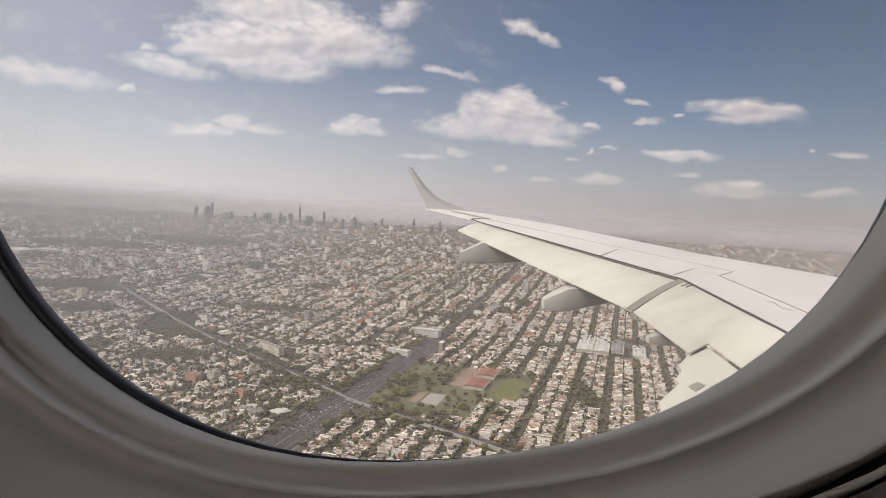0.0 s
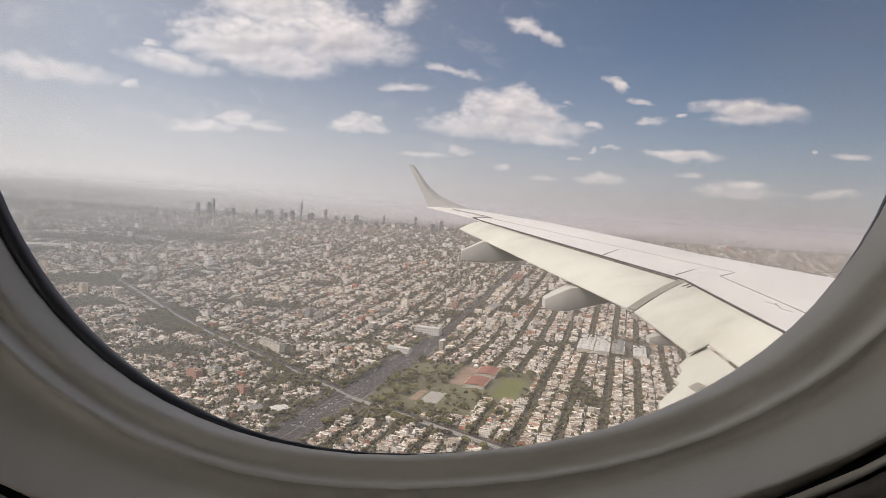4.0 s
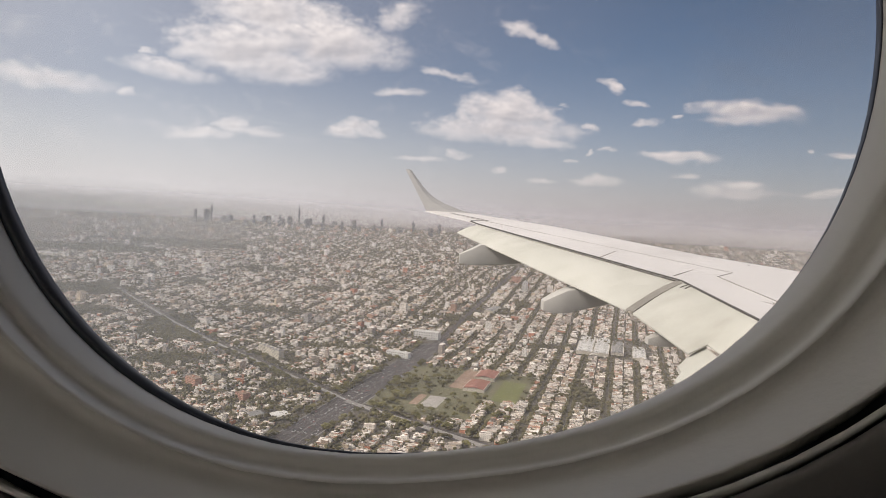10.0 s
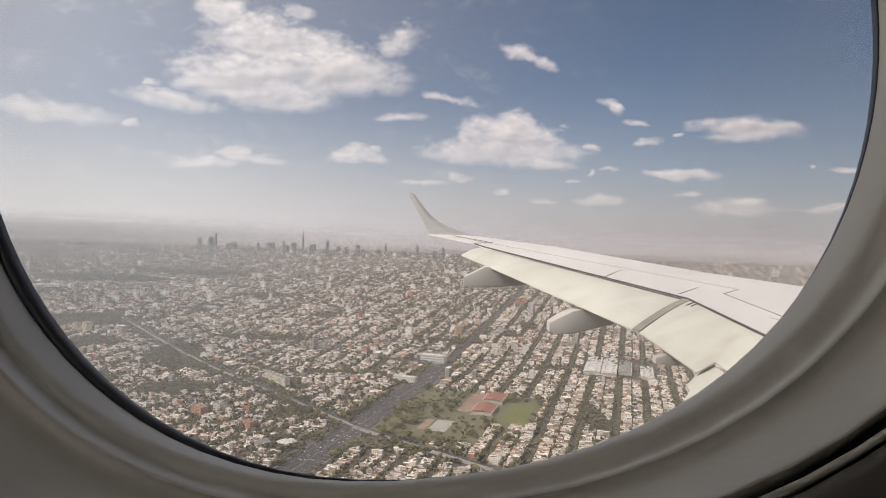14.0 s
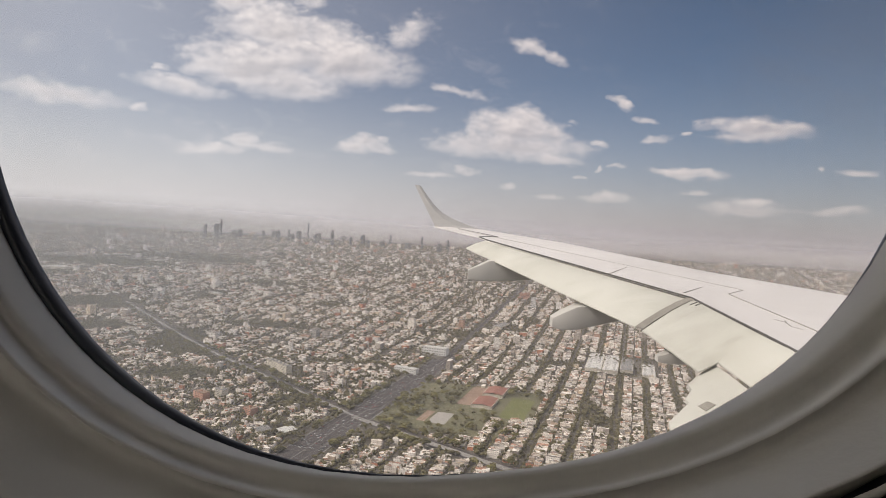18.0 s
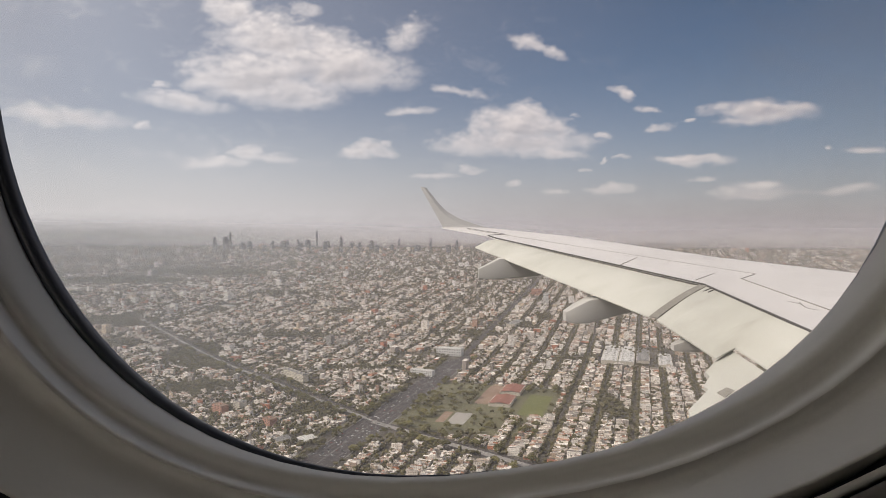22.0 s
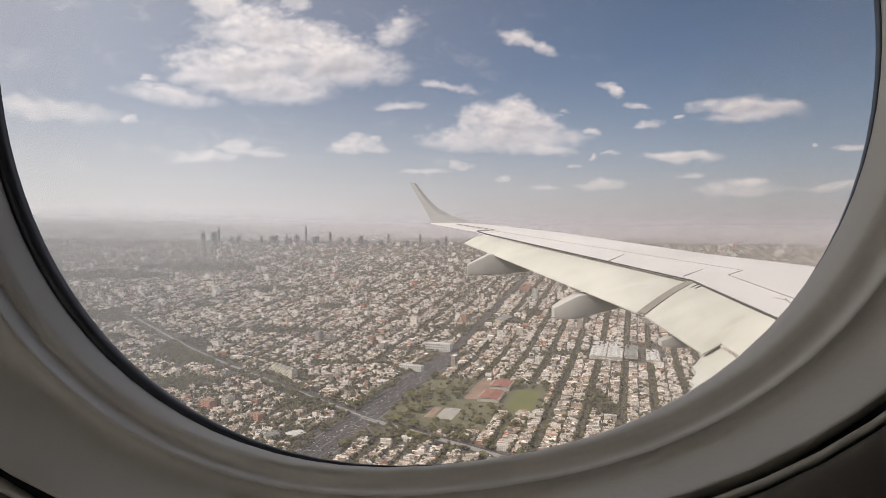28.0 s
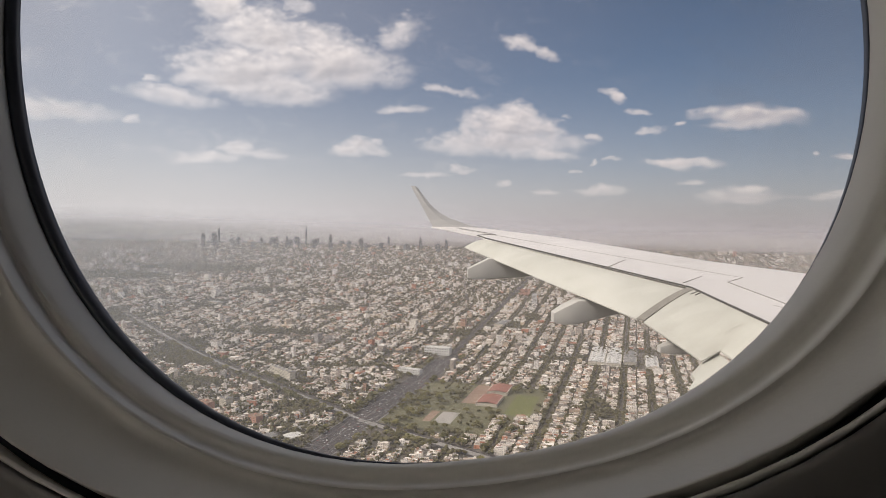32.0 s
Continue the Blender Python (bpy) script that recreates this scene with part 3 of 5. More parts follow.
def rear_plate(name, pts, mat, lift, thick, label="", parent=wing):
    """Flat plate lying in the plane of the rear flap panel; pts are x, y."""
    a, b, c = Vector((2.345, 5.69, -1.0)), Vector((2.045, 5.53, -1.17)), Vector((2.61, 1.2, -1.57))
    n = (b - a).cross(c - a)
    bm = bmesh.new()
    top = [Vector((x, y, a.z - ((x - a.x) * n.x + (y - a.y) * n.y) / n.z + lift)) for x, y in pts]
    up = [bm.verts.new(local(*p)) for p in top]
    low = [bm.verts.new(local(p.x, p.y, p.z - thick)) for p in top]
    bm.faces.new(up)
    bm.faces.new(low[::-1])
    for k in range(len(pts)):
        m = (k + 1) % len(pts)
        bm.faces.new((up[k], low[k], low[m], up[m]))
    bmesh.ops.recalc_face_normals(bm, faces=bm.faces)
    return part(name, bm, mat, parent, label)


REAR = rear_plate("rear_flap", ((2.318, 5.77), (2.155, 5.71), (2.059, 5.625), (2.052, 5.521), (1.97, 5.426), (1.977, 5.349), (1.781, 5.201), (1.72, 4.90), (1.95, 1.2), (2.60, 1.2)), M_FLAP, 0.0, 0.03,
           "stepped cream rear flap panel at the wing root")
# no hole here: a dark plate paints the opening's shade
rear_plate("actuator_opening", ((2.006, 5.246), (2.078, 5.256), (2.105, 5.166), (2.024, 5.139)), M_SEAL, 0.006, 0.01, "dark plate standing in for the shaded actuator opening", REAR)


def strip(name, pts, width, mat, lift=0.006, label="", parent=None):
    """Thin raised seam along the upper skin."""
    bm = bmesh.new()
    P = [Vector((p[0], p[1], (p[2] if len(p) > 2 else top_z(p[1])))) for p in pts]
    for a, b in zip(P, P[1:]):
        d = (b - a).normalized()
        n = Vector((-d.y, d.x, 0)).normalized() * width / 2
        up = Vector((0, 0, lift))
        q = [a - n + up, b - n + up, b + n + up, a + n + up]
        low = [v - Vector((0, 0, lift + 0.004)) for v in q]
        vs = [bm.verts.new(local(*v)) for v in q + low]
        for f in ((0, 1, 2, 3), (4, 7, 6, 5), (0, 4, 5, 1), (1, 5, 6, 2), (2, 6, 7, 3), (3, 7, 4, 0)):
            bm.faces.new([vs[i] for i in f])
    bmesh.ops.recalc_face_normals(bm, faces=bm.faces)
    return part(name, bm, mat, parent or SKIN, label)


# first strip paints in the shadow gap between skin and flaps
strip("flap_slot", ((0.62, 11.36), (0.72, 11.04), (2.578, 7.15), (2.69, 5.30), (2.77, 1.2)), 0.024, M_SEAM, 0.010, "dark strip painted in for the shadowed slot ahead of the flaps")
strip("spoiler_seam", ((0.30, 12.32), (1.50, 10.55), (3.38, 7.785), (3.092, 7.484), (3.22, 6.03), (3.5, 1.2)), 0.011, M_SEAL, 0.008, "thin dark spoiler hinge line")
strip("panel_seam", ((2.03, 8.39), (2.39, 8.99)), 0.014, M_SEAL, 0.006)
strip("panel_seam", ((2.58, 7.39), (2.96, 7.85)), 0.011, M_SEAL, 0.006)
strip("scuff", ((3.04, 6.34), (3.10, 6.22), (3.07, 6.06), (3.13, 5.97)), 0.012, M_SEAL, 0.004, "dark scuff line along a panel")
strip("scuff", ((3.10, 6.22), (3.13, 6.30)), 0.016, M_SEAL, 0.004)
strip("aileron_seam", ((0.62, 11.42), (0.92, 11.55), (0.30, 12.45)), 0.02, M_SEAM, 0.010, "aileron hinge line")
strip("flap_joint", ((2.567, 7.113, -0.582), (2.43, 7.055, -0.632), (2.285, 6.99, -0.703), (2.11, 6.907, -0.800), (1.988, 6.852, -0.876)), 0.12, M_SEAL, 0.008, "grey rubber seal between the flaps", INBOARD)
for dx in (0.0, 0.07):
    strip("flap_seal_finger", ((2.58 + dx * 0.3, 6.95 - dx, -0.60), (2.50 + dx * 0.3, 6.93 - dx, -0.63)), 0.010, M_SEAM, 0.012, parent=INBOARD)
for x, y in ((2.69, 8.66), (3.81, 8.37)):
    strip("fuel_vent", ((x, y), (x + 0.025, y + 0.01)), 0.012, M_SEAL, 0.008)


def winglet():
    bm = bmesh.new()
    rings = [[local(*p) for p in ((-0.14, 12.61, -0.021), (0.30, 12.63, -0.045), (0.72, 12.61, -0.024), (0.30, 12.60, -0.016))]]
    for k in range(8):
        u = k / 7
        rear = Vector((-0.125 - 0.435 * u, 12.62 + 0.68 * u ** 0.8, -0.015 + 0.755 * u))
        nose = Vector((rear.x + 0.115 + 0.10 * (1 - u) + 0.42 * (1 - u) ** 5, 12.80 + 0.52 * u ** 0.8, 0.03 + 0.70 * u))
        th = 0.028 * (1 - 0.6 * u)
        out = Vector((0, th, -th * 0.6))
        mid = rear.lerp(nose, 0.55)
        rings.append([local(*p) for p in (rear, mid + out, nose, mid - out)])
    loft(bm, rings, caps=True)
    part("winglet", bm, M_WINGLET, wing, "upswept grey winglet at the tip", smooth=False)


winglet()


def fairing(y, stations, label):
    """Flap track canoe: blunt tail, deep belly, rounded sides. stations: x, top, bottom, half width."""
    bm = bmesh.new()
    rings = []
    for x, zt, zb, hw in stations:
        c, h = (zt + zb) / 2, (zt - zb) / 2
        ring = []
        for i in range(16):
            a = 2 * math.pi * (i + 0.5) / 16
            ca, sa = math.cos(a), math.sin(a)
            ring.append(local(x, y + hw * math.copysign(abs(ca) ** 0.12, ca), c + h * math.copysign(abs(sa) ** 0.12, sa)))
        rings.append(ring)
    loft(bm, rings, caps=True)
    part("flap_track_fairing", bm, M_FAIR, wing, label, smooth=True).data.set_sharp_from_angle(angle=radians(28))


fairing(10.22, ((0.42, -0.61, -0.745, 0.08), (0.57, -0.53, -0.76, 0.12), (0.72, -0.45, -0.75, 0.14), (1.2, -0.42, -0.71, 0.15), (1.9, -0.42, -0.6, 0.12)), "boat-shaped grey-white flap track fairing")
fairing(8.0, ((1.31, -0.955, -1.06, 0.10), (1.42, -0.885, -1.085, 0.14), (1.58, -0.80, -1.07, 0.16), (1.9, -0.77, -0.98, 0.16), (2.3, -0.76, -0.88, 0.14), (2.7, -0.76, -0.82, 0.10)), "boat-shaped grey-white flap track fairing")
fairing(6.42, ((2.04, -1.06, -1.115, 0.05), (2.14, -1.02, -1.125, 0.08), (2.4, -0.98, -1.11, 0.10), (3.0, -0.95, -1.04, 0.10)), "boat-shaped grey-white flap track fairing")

# ---------------------------------------------------------------- cabin: window and side wall
# The lining leans outwards and the window is turned in it: centre, half width and height, roundness, turn, slopes of its plane
WX, WY, WZ, WA, WB, WN, WTURN = -0.0197, 0.22, 0.1591, 0.1063, 0.1890, 2.251, 0.1648
LEAN_X, LEAN_Z = -0.1756, 0.6775
INTO = Vector((LEAN_X, -1.0, LEAN_Z)).normalized()


def wall_point(x, z, deep):
    """A point of the leaning lining from millimetres across, up and into the cabin."""
    c, q = math.cos(WTURN), math.sin(WTURN)
    dx, dz = (c * x - q * z) * 0.001, (q * x + c * z) * 0.001
    return Vector((WX + dx, WY + LEAN_X * dx + LEAN_Z * dz, H + WZ + dz)) + INTO * deep * 0.001


def oval(shift, wide, high, deep, count=144):
    """Ring round the window: shift, growth across and up, way into the cabin, in millimetres."""
    pts = []
    for i in range(count):
        t = 2 * math.pi * i / count
        c, q = math.cos(t), math.sin(t)
        pts.append(wall_point(shift + math.copysign(abs(c) ** (2 / WN), c) * (WA * 1000 + wide), math.copysign(abs(q) ** (2 / WN), q) * (WB * 1000 + high), deep))
    return pts


def smooth_rings(knots, steps):
    """Rings along a rounded profile through the knots."""
    K = [knots[0]] + list(knots) + [knots[-1]]
    rings = []
    for k in range(1, len(K) - 2):
        a, b, c, d = (np.array(q, dtype=float) for q in K[k - 1:k + 3])
        for i in range(steps):
            t = i / steps
            rings.append(oval(*(0.5 * (2 * b + (c - a) * t + (2 * a - 5 * b + 4 * c - d) * t * t + (3 * b - a - 3 * c + d) * t ** 3))))
    rings.append(oval(*knots[-1]))
    return rings


window = tagged(new("window_1"), "rounded cabin window with a scratched acrylic pane and moulded reveal", "window", kind="structure")


def window_parts():
    bm = bmesh.new()
    # black gasket, wider on the aft side
    loft(bm, [oval(0, 14, 14, -12), oval(0, 0, 0, -1.5), oval(-0.2, 0.4, 0.1, -0.3), oval(-0.7, 1.2, 0.25, 0.4), oval(-1.2, 2.0, 0.38, 0.3), oval(-1.2, 2.9, 1.2, -3), oval(-1.9, 18, 18, -8), oval(-1.9, 18, 18, -12)])
    part("gasket", bm, M_GASKET, window, "black rubber gasket", smooth=True)
    bm = bmesh.new()
    bm.faces.new([bm.verts.new(p) for p in oval(0, 10, 10, -8)])
    pane = part("pane", bm, M_PANE, window, "scratched clear acrylic pane")
    pane.visible_shadow = False
    bm = bmesh.new()
    # lip, rounded bead, hollow, narrow crest
    loft(bm, smooth_rings(((-1.2, 1.8, 0.35, -1.5), (-1.2, 2.0, 0.45, 0.8), (-1.1, 3.1, 0.95, 3.4), (-0.9, 4.9, 1.6, 5.8), (-0.8, 6.4, 2.1, 6.9), (-0.6, 7.3, 2.7, 7.2), (-0.4, 7.9, 3.3, 7.1), (-0.2, 8.2, 3.9, 7.3), (-0.05, 8.3, 4.5, 8.4),
                           (0.0, 8.2, 5.0, 10.9), (0.0, 8.2, 5.35, 11.9), (-0.1, 8.7, 5.65, 12.1)), 4))
    part("reveal", bm, M_REVEAL, window, "moulded cream plastic reveal with a rounded bead", smooth=True)


window_parts()


def side_wall():
    """Inner lining round the window: dished panel with a free edge, then the lower wall beyond a dark gap."""
    bm = bmesh.new()
    loft(bm, smooth_rings(((-0.1, 8.7, 5.65, 12.1), (-0.3, 11.0, 6.3, 11.7), (-0.7, 15.0, 7.7, 13.4), (-1.2, 20.5, 9.3, 16.6), (-1.8, 25.6, 10.85, 19.8), (-1.8, 26.3, 11.15, 19.9)), 3) + [oval(-1.8, 26.8, 11.4, 12.0)])
    tagged(mesh_object("wall_outboard", bm, M_PANEL, smooth=True), "pale grey moulded plastic cabin side wall", "wall", kind="structure")
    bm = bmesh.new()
    # lower wall is sloped away from the strips to deepen its shade
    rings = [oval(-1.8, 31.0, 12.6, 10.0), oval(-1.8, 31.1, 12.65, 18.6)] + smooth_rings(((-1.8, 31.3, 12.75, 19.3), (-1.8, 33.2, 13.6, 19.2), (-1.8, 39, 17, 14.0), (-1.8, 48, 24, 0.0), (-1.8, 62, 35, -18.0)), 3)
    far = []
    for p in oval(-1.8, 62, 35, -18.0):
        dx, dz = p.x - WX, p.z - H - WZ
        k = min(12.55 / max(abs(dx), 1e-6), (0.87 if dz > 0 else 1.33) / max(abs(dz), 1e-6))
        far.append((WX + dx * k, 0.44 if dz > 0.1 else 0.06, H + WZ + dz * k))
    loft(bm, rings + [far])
    tagged(mesh_object("wall_outboard_lower", bm, M_LOWER, smooth=True), "plastic lining beyond the window panel, toned dark for its shade", "wall", kind="structure")


side_wall()


def wall_joint():
    """Dark gap round the window panel with a pale trim rail and a fine groove beside it."""
    joint = tagged(new("trim"), "black gap with pale trim rails along the side wall", "trim", kind="structure")
    for name, mat, knots in (("gap", M_GASKET, ((-1.8, 26.5, 11.2, 13.0), (-1.8, 31.6, 12.9, 13.0), (-1.8, 31.6, 12.9, 12.2), (-1.8, 26.5, 11.2, 12.2))),
                             ("rail", M_REVEAL, ((-1.8, 29.7, 11.85, 13.5), (-1.8, 29.8, 11.85, 19.4), (-1.8, 29.9, 11.9, 19.9), (-1.8, 30.3, 12.15, 20.1), (-1.8, 30.6, 12.35, 20.0), (-1.8, 30.7, 12.4, 13.5)))):
        bm = bmesh.new()
        loft(bm, [oval(*k) for k in knots])
        part(name, bm, mat, joint, smooth=name == "rail")


wall_joint()


def cabin():
    """The rest of the cabin closes the place behind the seat; daylight comes in by the far row of windows."""
    bm = bmesh.new()
    box(bm, -CABIN, CABIN, -2.5, 0.06, H - 1.26, H - 1.20)
    tagged(mesh_object("floor", bm, M_CARPET), "dark blue cabin carpet", "floor", kind="structure")
    bm = bmesh.new()
    rings = []
    for x in (-CABIN, CABIN):
        rings.append([(x, 0.46, H + 0.99), (x, -0.2, H + 1.10), (x, -1.15, H + 1.16), (x, -2.1, H + 1.10), (x, -2.48, H + 1.03), (x, -2.48, H + 1.08), (x, -1.15, H + 1.22), (x, 0.46, H + 1.05)])
    loft(bm, rings, caps=True)
    tagged(mesh_object("ceiling", bm, M_PANEL), "pale cabin ceiling panels", "ceiling", kind="structure")
    for s in (-1, 1):
        bm = bmesh.new()
        x = CABIN * s
        box(bm, min(x, x + 0.06 * s), max(x, x + 0.06 * s), -2.5, 0.46, H - 1.2, H + 1.2)
        tagged(mesh_object("wall_forward" if s > 0 else "wall_aft", bm, M_PANEL), "plain pale cabin bulkhead", "wall", kind="structure")
    bm = bmesh.new()
    box(bm, -CABIN, CABIN, -2.56, -2.50, H - 1.2, H - 0.12)
    box(bm, -CABIN, CABIN, -2.56, -2.50, H + 0.04, H + 1.1)
    n = int(2 * CABIN / 0.8)
    for i in range(n + 1):
        x = -CABIN + i * 2 * CABIN / n
        box(bm, max(-CABIN, x - 0.25), min(CABIN, x + 0.25), -2.56, -2.50, H - 0.12, H + 0.04)
    tagged(mesh_object("wall_inboard", bm, M_PANEL), "pale cabin side wall with a row of window openings", "wall", kind="structure")


CABIN = 12.6
cabin()


# unseen fill strips, added aft to brighten the window reveal and lining
def cabin_fill_strips():
    mat, N, b, _ = material("fill_strip_glow")
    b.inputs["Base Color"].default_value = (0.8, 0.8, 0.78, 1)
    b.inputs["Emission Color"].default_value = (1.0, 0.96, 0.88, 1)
    b.inputs["Emission Strength"].default_value = CABIN_FILL
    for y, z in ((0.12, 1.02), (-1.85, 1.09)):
        lamp = thing("cabin_light", (0, y, H + z), "unseen glowing fill strip added under the cabin ceiling", "ceiling light", "cabin light strips")
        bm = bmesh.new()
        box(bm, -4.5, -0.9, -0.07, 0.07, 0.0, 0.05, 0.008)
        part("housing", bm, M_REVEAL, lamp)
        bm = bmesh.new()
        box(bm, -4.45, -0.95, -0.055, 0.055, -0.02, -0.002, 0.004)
        part("diffuser", bm, mat, lamp, "glowing warm white face of the added fill strip")


CABIN_FILL = 9.5
cabin_fill_strips()

# ---------------------------------------------------------------- the city: ground, smog, plan
rng = np.random.default_rng(11)
UX, UY = 0.267, 0.964  # direction of the long streets; the cross streets run square to it


def rise(y):
    """Height of the ground: level near the flight path, climbing towards the hills."""
    return 0.0823 * max(0.0, y - 1900.0)


def plan(u, v):
    return UX * u + UY * v, UY * u - UX * v


def grid(x, y):
    return UX * x + UY * y, UY * x - UX * y


def ground_sheet():
    bm = bmesh.new()
    ys = [-2500, 0, 800, 1400, 1900, 2400, 3000, 3800, 4960]
    xs = [-6000, -3000, -1500, 0, 1500, 3000, 6000]
    rows = [[bm.verts.new((x, y, rise(y))) for x in xs] for y in ys]
    for a, b in zip(rows, rows[1:]):
        for i in range(len(xs) - 1):
            bm.faces.new((a[i], a[i + 1], b[i + 1], b[i]))
    ob = mesh_object("ground", bm, M_EARTH)
    tagged(ob, "dusty grey-brown city ground of streets and yards", "ground", kind="structure")


ground_sheet()


def smog():
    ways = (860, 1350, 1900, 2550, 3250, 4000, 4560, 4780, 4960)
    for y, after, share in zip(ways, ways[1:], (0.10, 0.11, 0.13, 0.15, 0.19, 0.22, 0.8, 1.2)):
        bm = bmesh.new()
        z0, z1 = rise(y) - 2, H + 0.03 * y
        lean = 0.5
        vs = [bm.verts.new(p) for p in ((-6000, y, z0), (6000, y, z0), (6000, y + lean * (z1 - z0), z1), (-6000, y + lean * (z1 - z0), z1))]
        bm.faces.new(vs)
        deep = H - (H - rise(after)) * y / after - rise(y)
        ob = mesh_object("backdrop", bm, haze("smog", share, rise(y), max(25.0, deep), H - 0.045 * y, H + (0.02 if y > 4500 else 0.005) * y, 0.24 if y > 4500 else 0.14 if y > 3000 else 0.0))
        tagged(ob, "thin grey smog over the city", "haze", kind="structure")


smog()


def ridge():
    bm = bmesh.new()
    rows = []
    for k, (y, f) in enumerate(((4820, 0.0), (4880, 0.55), (4930, 1.0))):
        row = []
        for i in range(90):
            x = -3400 + i * 78
            g = 0.02 + 0.98 / (1 + math.exp(-(x - 700) / 260))
            h = rise(y) + f * (15 + 12 * noise.noise((x * 0.0012, 3.1, 0)) + 9 * noise.noise((x * 0.006, k * 0.4, 1))) * g
            row.append(bm.verts.new((x, y, h)))
        rows.append(row)
    for a, b in zip(rows, rows[1:]):
        for i in range(89):
            bm.faces.new((a[i], a[i + 1], b[i + 1], b[i]))
    ob = mesh_object("mountain_ridge", bm, M_TREE, smooth=True)
    tagged(ob, "low dark mountain ridge fading into smog", "mountain", kind="structure")


ridge()

AVE_V, AVE_W = -480.0, 30.0


def road_x(y):
    """The diagonal road west of the avenue and its continuation east of it."""
    return -180 - (y - 1351) * 0.84 if y > 1300 else -97 - (y - 1259) * 1.12


# green spots: x, y, radius along x, radius along y
PARKS = ((-85, 1192, 36, 34), (-1520, 3200, 300, 110), (-1180, 3480, 330, 100), (-720, 1960, 70, 110), (-560, 1560, 80, 60), (-255, 1375, 62, 45), (-640, 1830, 70, 60), (-90, 1420, 60, 45), (700, 2600, 60, 60),
         (-1150, 2350, 170, 90), (-1750, 2700, 180, 90), (-1000, 2050, 90, 60), (330, 2480, 35, 60), (-380, 2550, 50, 40), (-700, 2900, 120, 50),
         (-260, 1790, 150, 20), (430, 1930, 170, 24), (-520, 2180, 190, 34), (70, 2210, 120, 34), (330, 1420, 22, 120), (-820, 1620, 110, 40))


def reserved(x, y, pad=0.0):
    u, v = grid(x, y)
    if abs(v - AVE_V) < (AVE_W + 6 if u < 1890 else 12) + pad:
        return True
    if 1000 < y < 2500 and -40 - pad < x - road_x(y) < 26 + pad:
        return True
    if -450 < v < -172 + pad and 1165 < u < 1580 and not (v > -250 and u < 1330):
        return True
    if -112 - pad < v < 86 + pad and 1885 < u < 2140:
        return True
    for px, py, rx, ry in PARKS:
        if ((x - px) / (rx + pad)) ** 2 + ((y - py) / (ry + pad)) ** 2 < 1:
            return True
    for px, py, r in KEEP:
        if abs(x - px) < r + pad and abs(y - py) < r + pad:
            return True
    return False


# room for single buildings: x, y, half size
KEEP = ((-362, 1640, 52), (-66, 1720, 34), (0, 1965, 38), (218, 2350, 60), (372, 2720, 22), (358, 2900, 26), (-835, 2620, 55), (-1690, 2880, 150), (-250, 1185, 36), (-445, 1352, 20), (-418, 1380, 16), (-329, 1274, 16))
KEEP += ((770, 1560, 70), (905, 1420, 40), (1010, 1480, 60), (-915, 1105, 34), (760, 1760, 60))

# ---------------------------------------------------------------- houses, trees


def quads(name, V, F, mat, label, category, uv=None):
    """One joined mesh of very many small pieces."""
    me = bpy.data.meshes.new(name)
    me.vertices.add(len(V))
    me.vertices.foreach_set("co", np.ascontiguousarray(V, dtype=np.float32).ravel())
    n, k = F.shape
    me.loops.add(n * k)
    me.loops.foreach_set("vertex_index", F.astype(np.int32).ravel())
    me.polygons.add(n)
    me.polygons.foreach_set("loop_start", np.arange(0, n * k, k, dtype=np.int32))
    me.polygons.foreach_set("loop_total", np.full(n, k, dtype=np.int32))
    if uv is not None:
        layer = me.uv_layers.new(name="UVMap")
        layer.data.foreach_set("uv", np.ascontiguousarray(uv, dtype=np.float32).ravel())
    me.polygons.foreach_set("use_smooth", np.zeros(n, dtype=bool))
    me.update(calc_edges=True)
    me.materials.append(mat)
    ob = new(name, me)
    return tagged(ob, label, category, kind="stuff")


BOX_F = np.array(((4, 5, 6, 7), (0, 1, 5, 4), (1, 2, 6, 5), (2, 3, 7, 6), (3, 0, 4, 7)))


def boxes(name, A, mat, label, category):
    """A: rows of x, y, z, half width, half depth, height, angle."""
    A = np.asarray(A, dtype=np.float64)
    n = len(A)
    sx = np.array((-1, 1, 1, -1, -1, 1, 1, -1.0))
    sy = np.array((-1, -1, 1, 1, -1, -1, 1, 1.0))
    sz = np.array((-0.05, -0.05, -0.05, -0.05, 1, 1, 1, 1.0))
    lx, ly = A[:, 3:4] * sx, A[:, 4:5] * sy
    c, s = np.cos(A[:, 6:7]), np.sin(A[:, 6:7])
    V = np.stack((A[:, 0:1] + lx * c - ly * s, A[:, 1:2] + lx * s + ly * c, A[:, 2:3] + A[:, 5:6] * sz), axis=2).reshape(-1, 3)
    F = (BOX_F[None] + 8 * np.arange(n)[:, None, None]).reshape(-1, 4)
    w, d, h = 2 * A[:, 3], 2 * A[:, 4], A[:, 5]
    off = rng.random(n) * 3
    uv = np.zeros((n, 5, 4, 2))
    for f, side in ((1, w), (2, d), (3, w), (4, d)):
        uv[:, f, 0, 0] = uv[:, f, 3, 0] = off
        uv[:, f, 1, 0] = uv[:, f, 2, 0] = off + side
        uv[:, f, 2, 1] = uv[:, f, 3, 1] = h
    return quads(name, V, F, mat, label, category, uv)


def in_view(x, y):
    return 930 < y < 4880 and abs(x) < 0.70 * y + (850 if y < 2300 else 60)


GRID_ANGLE = math.atan2(-UX, UY)
houses, near_houses, huts, street_trees = [], [], [], []


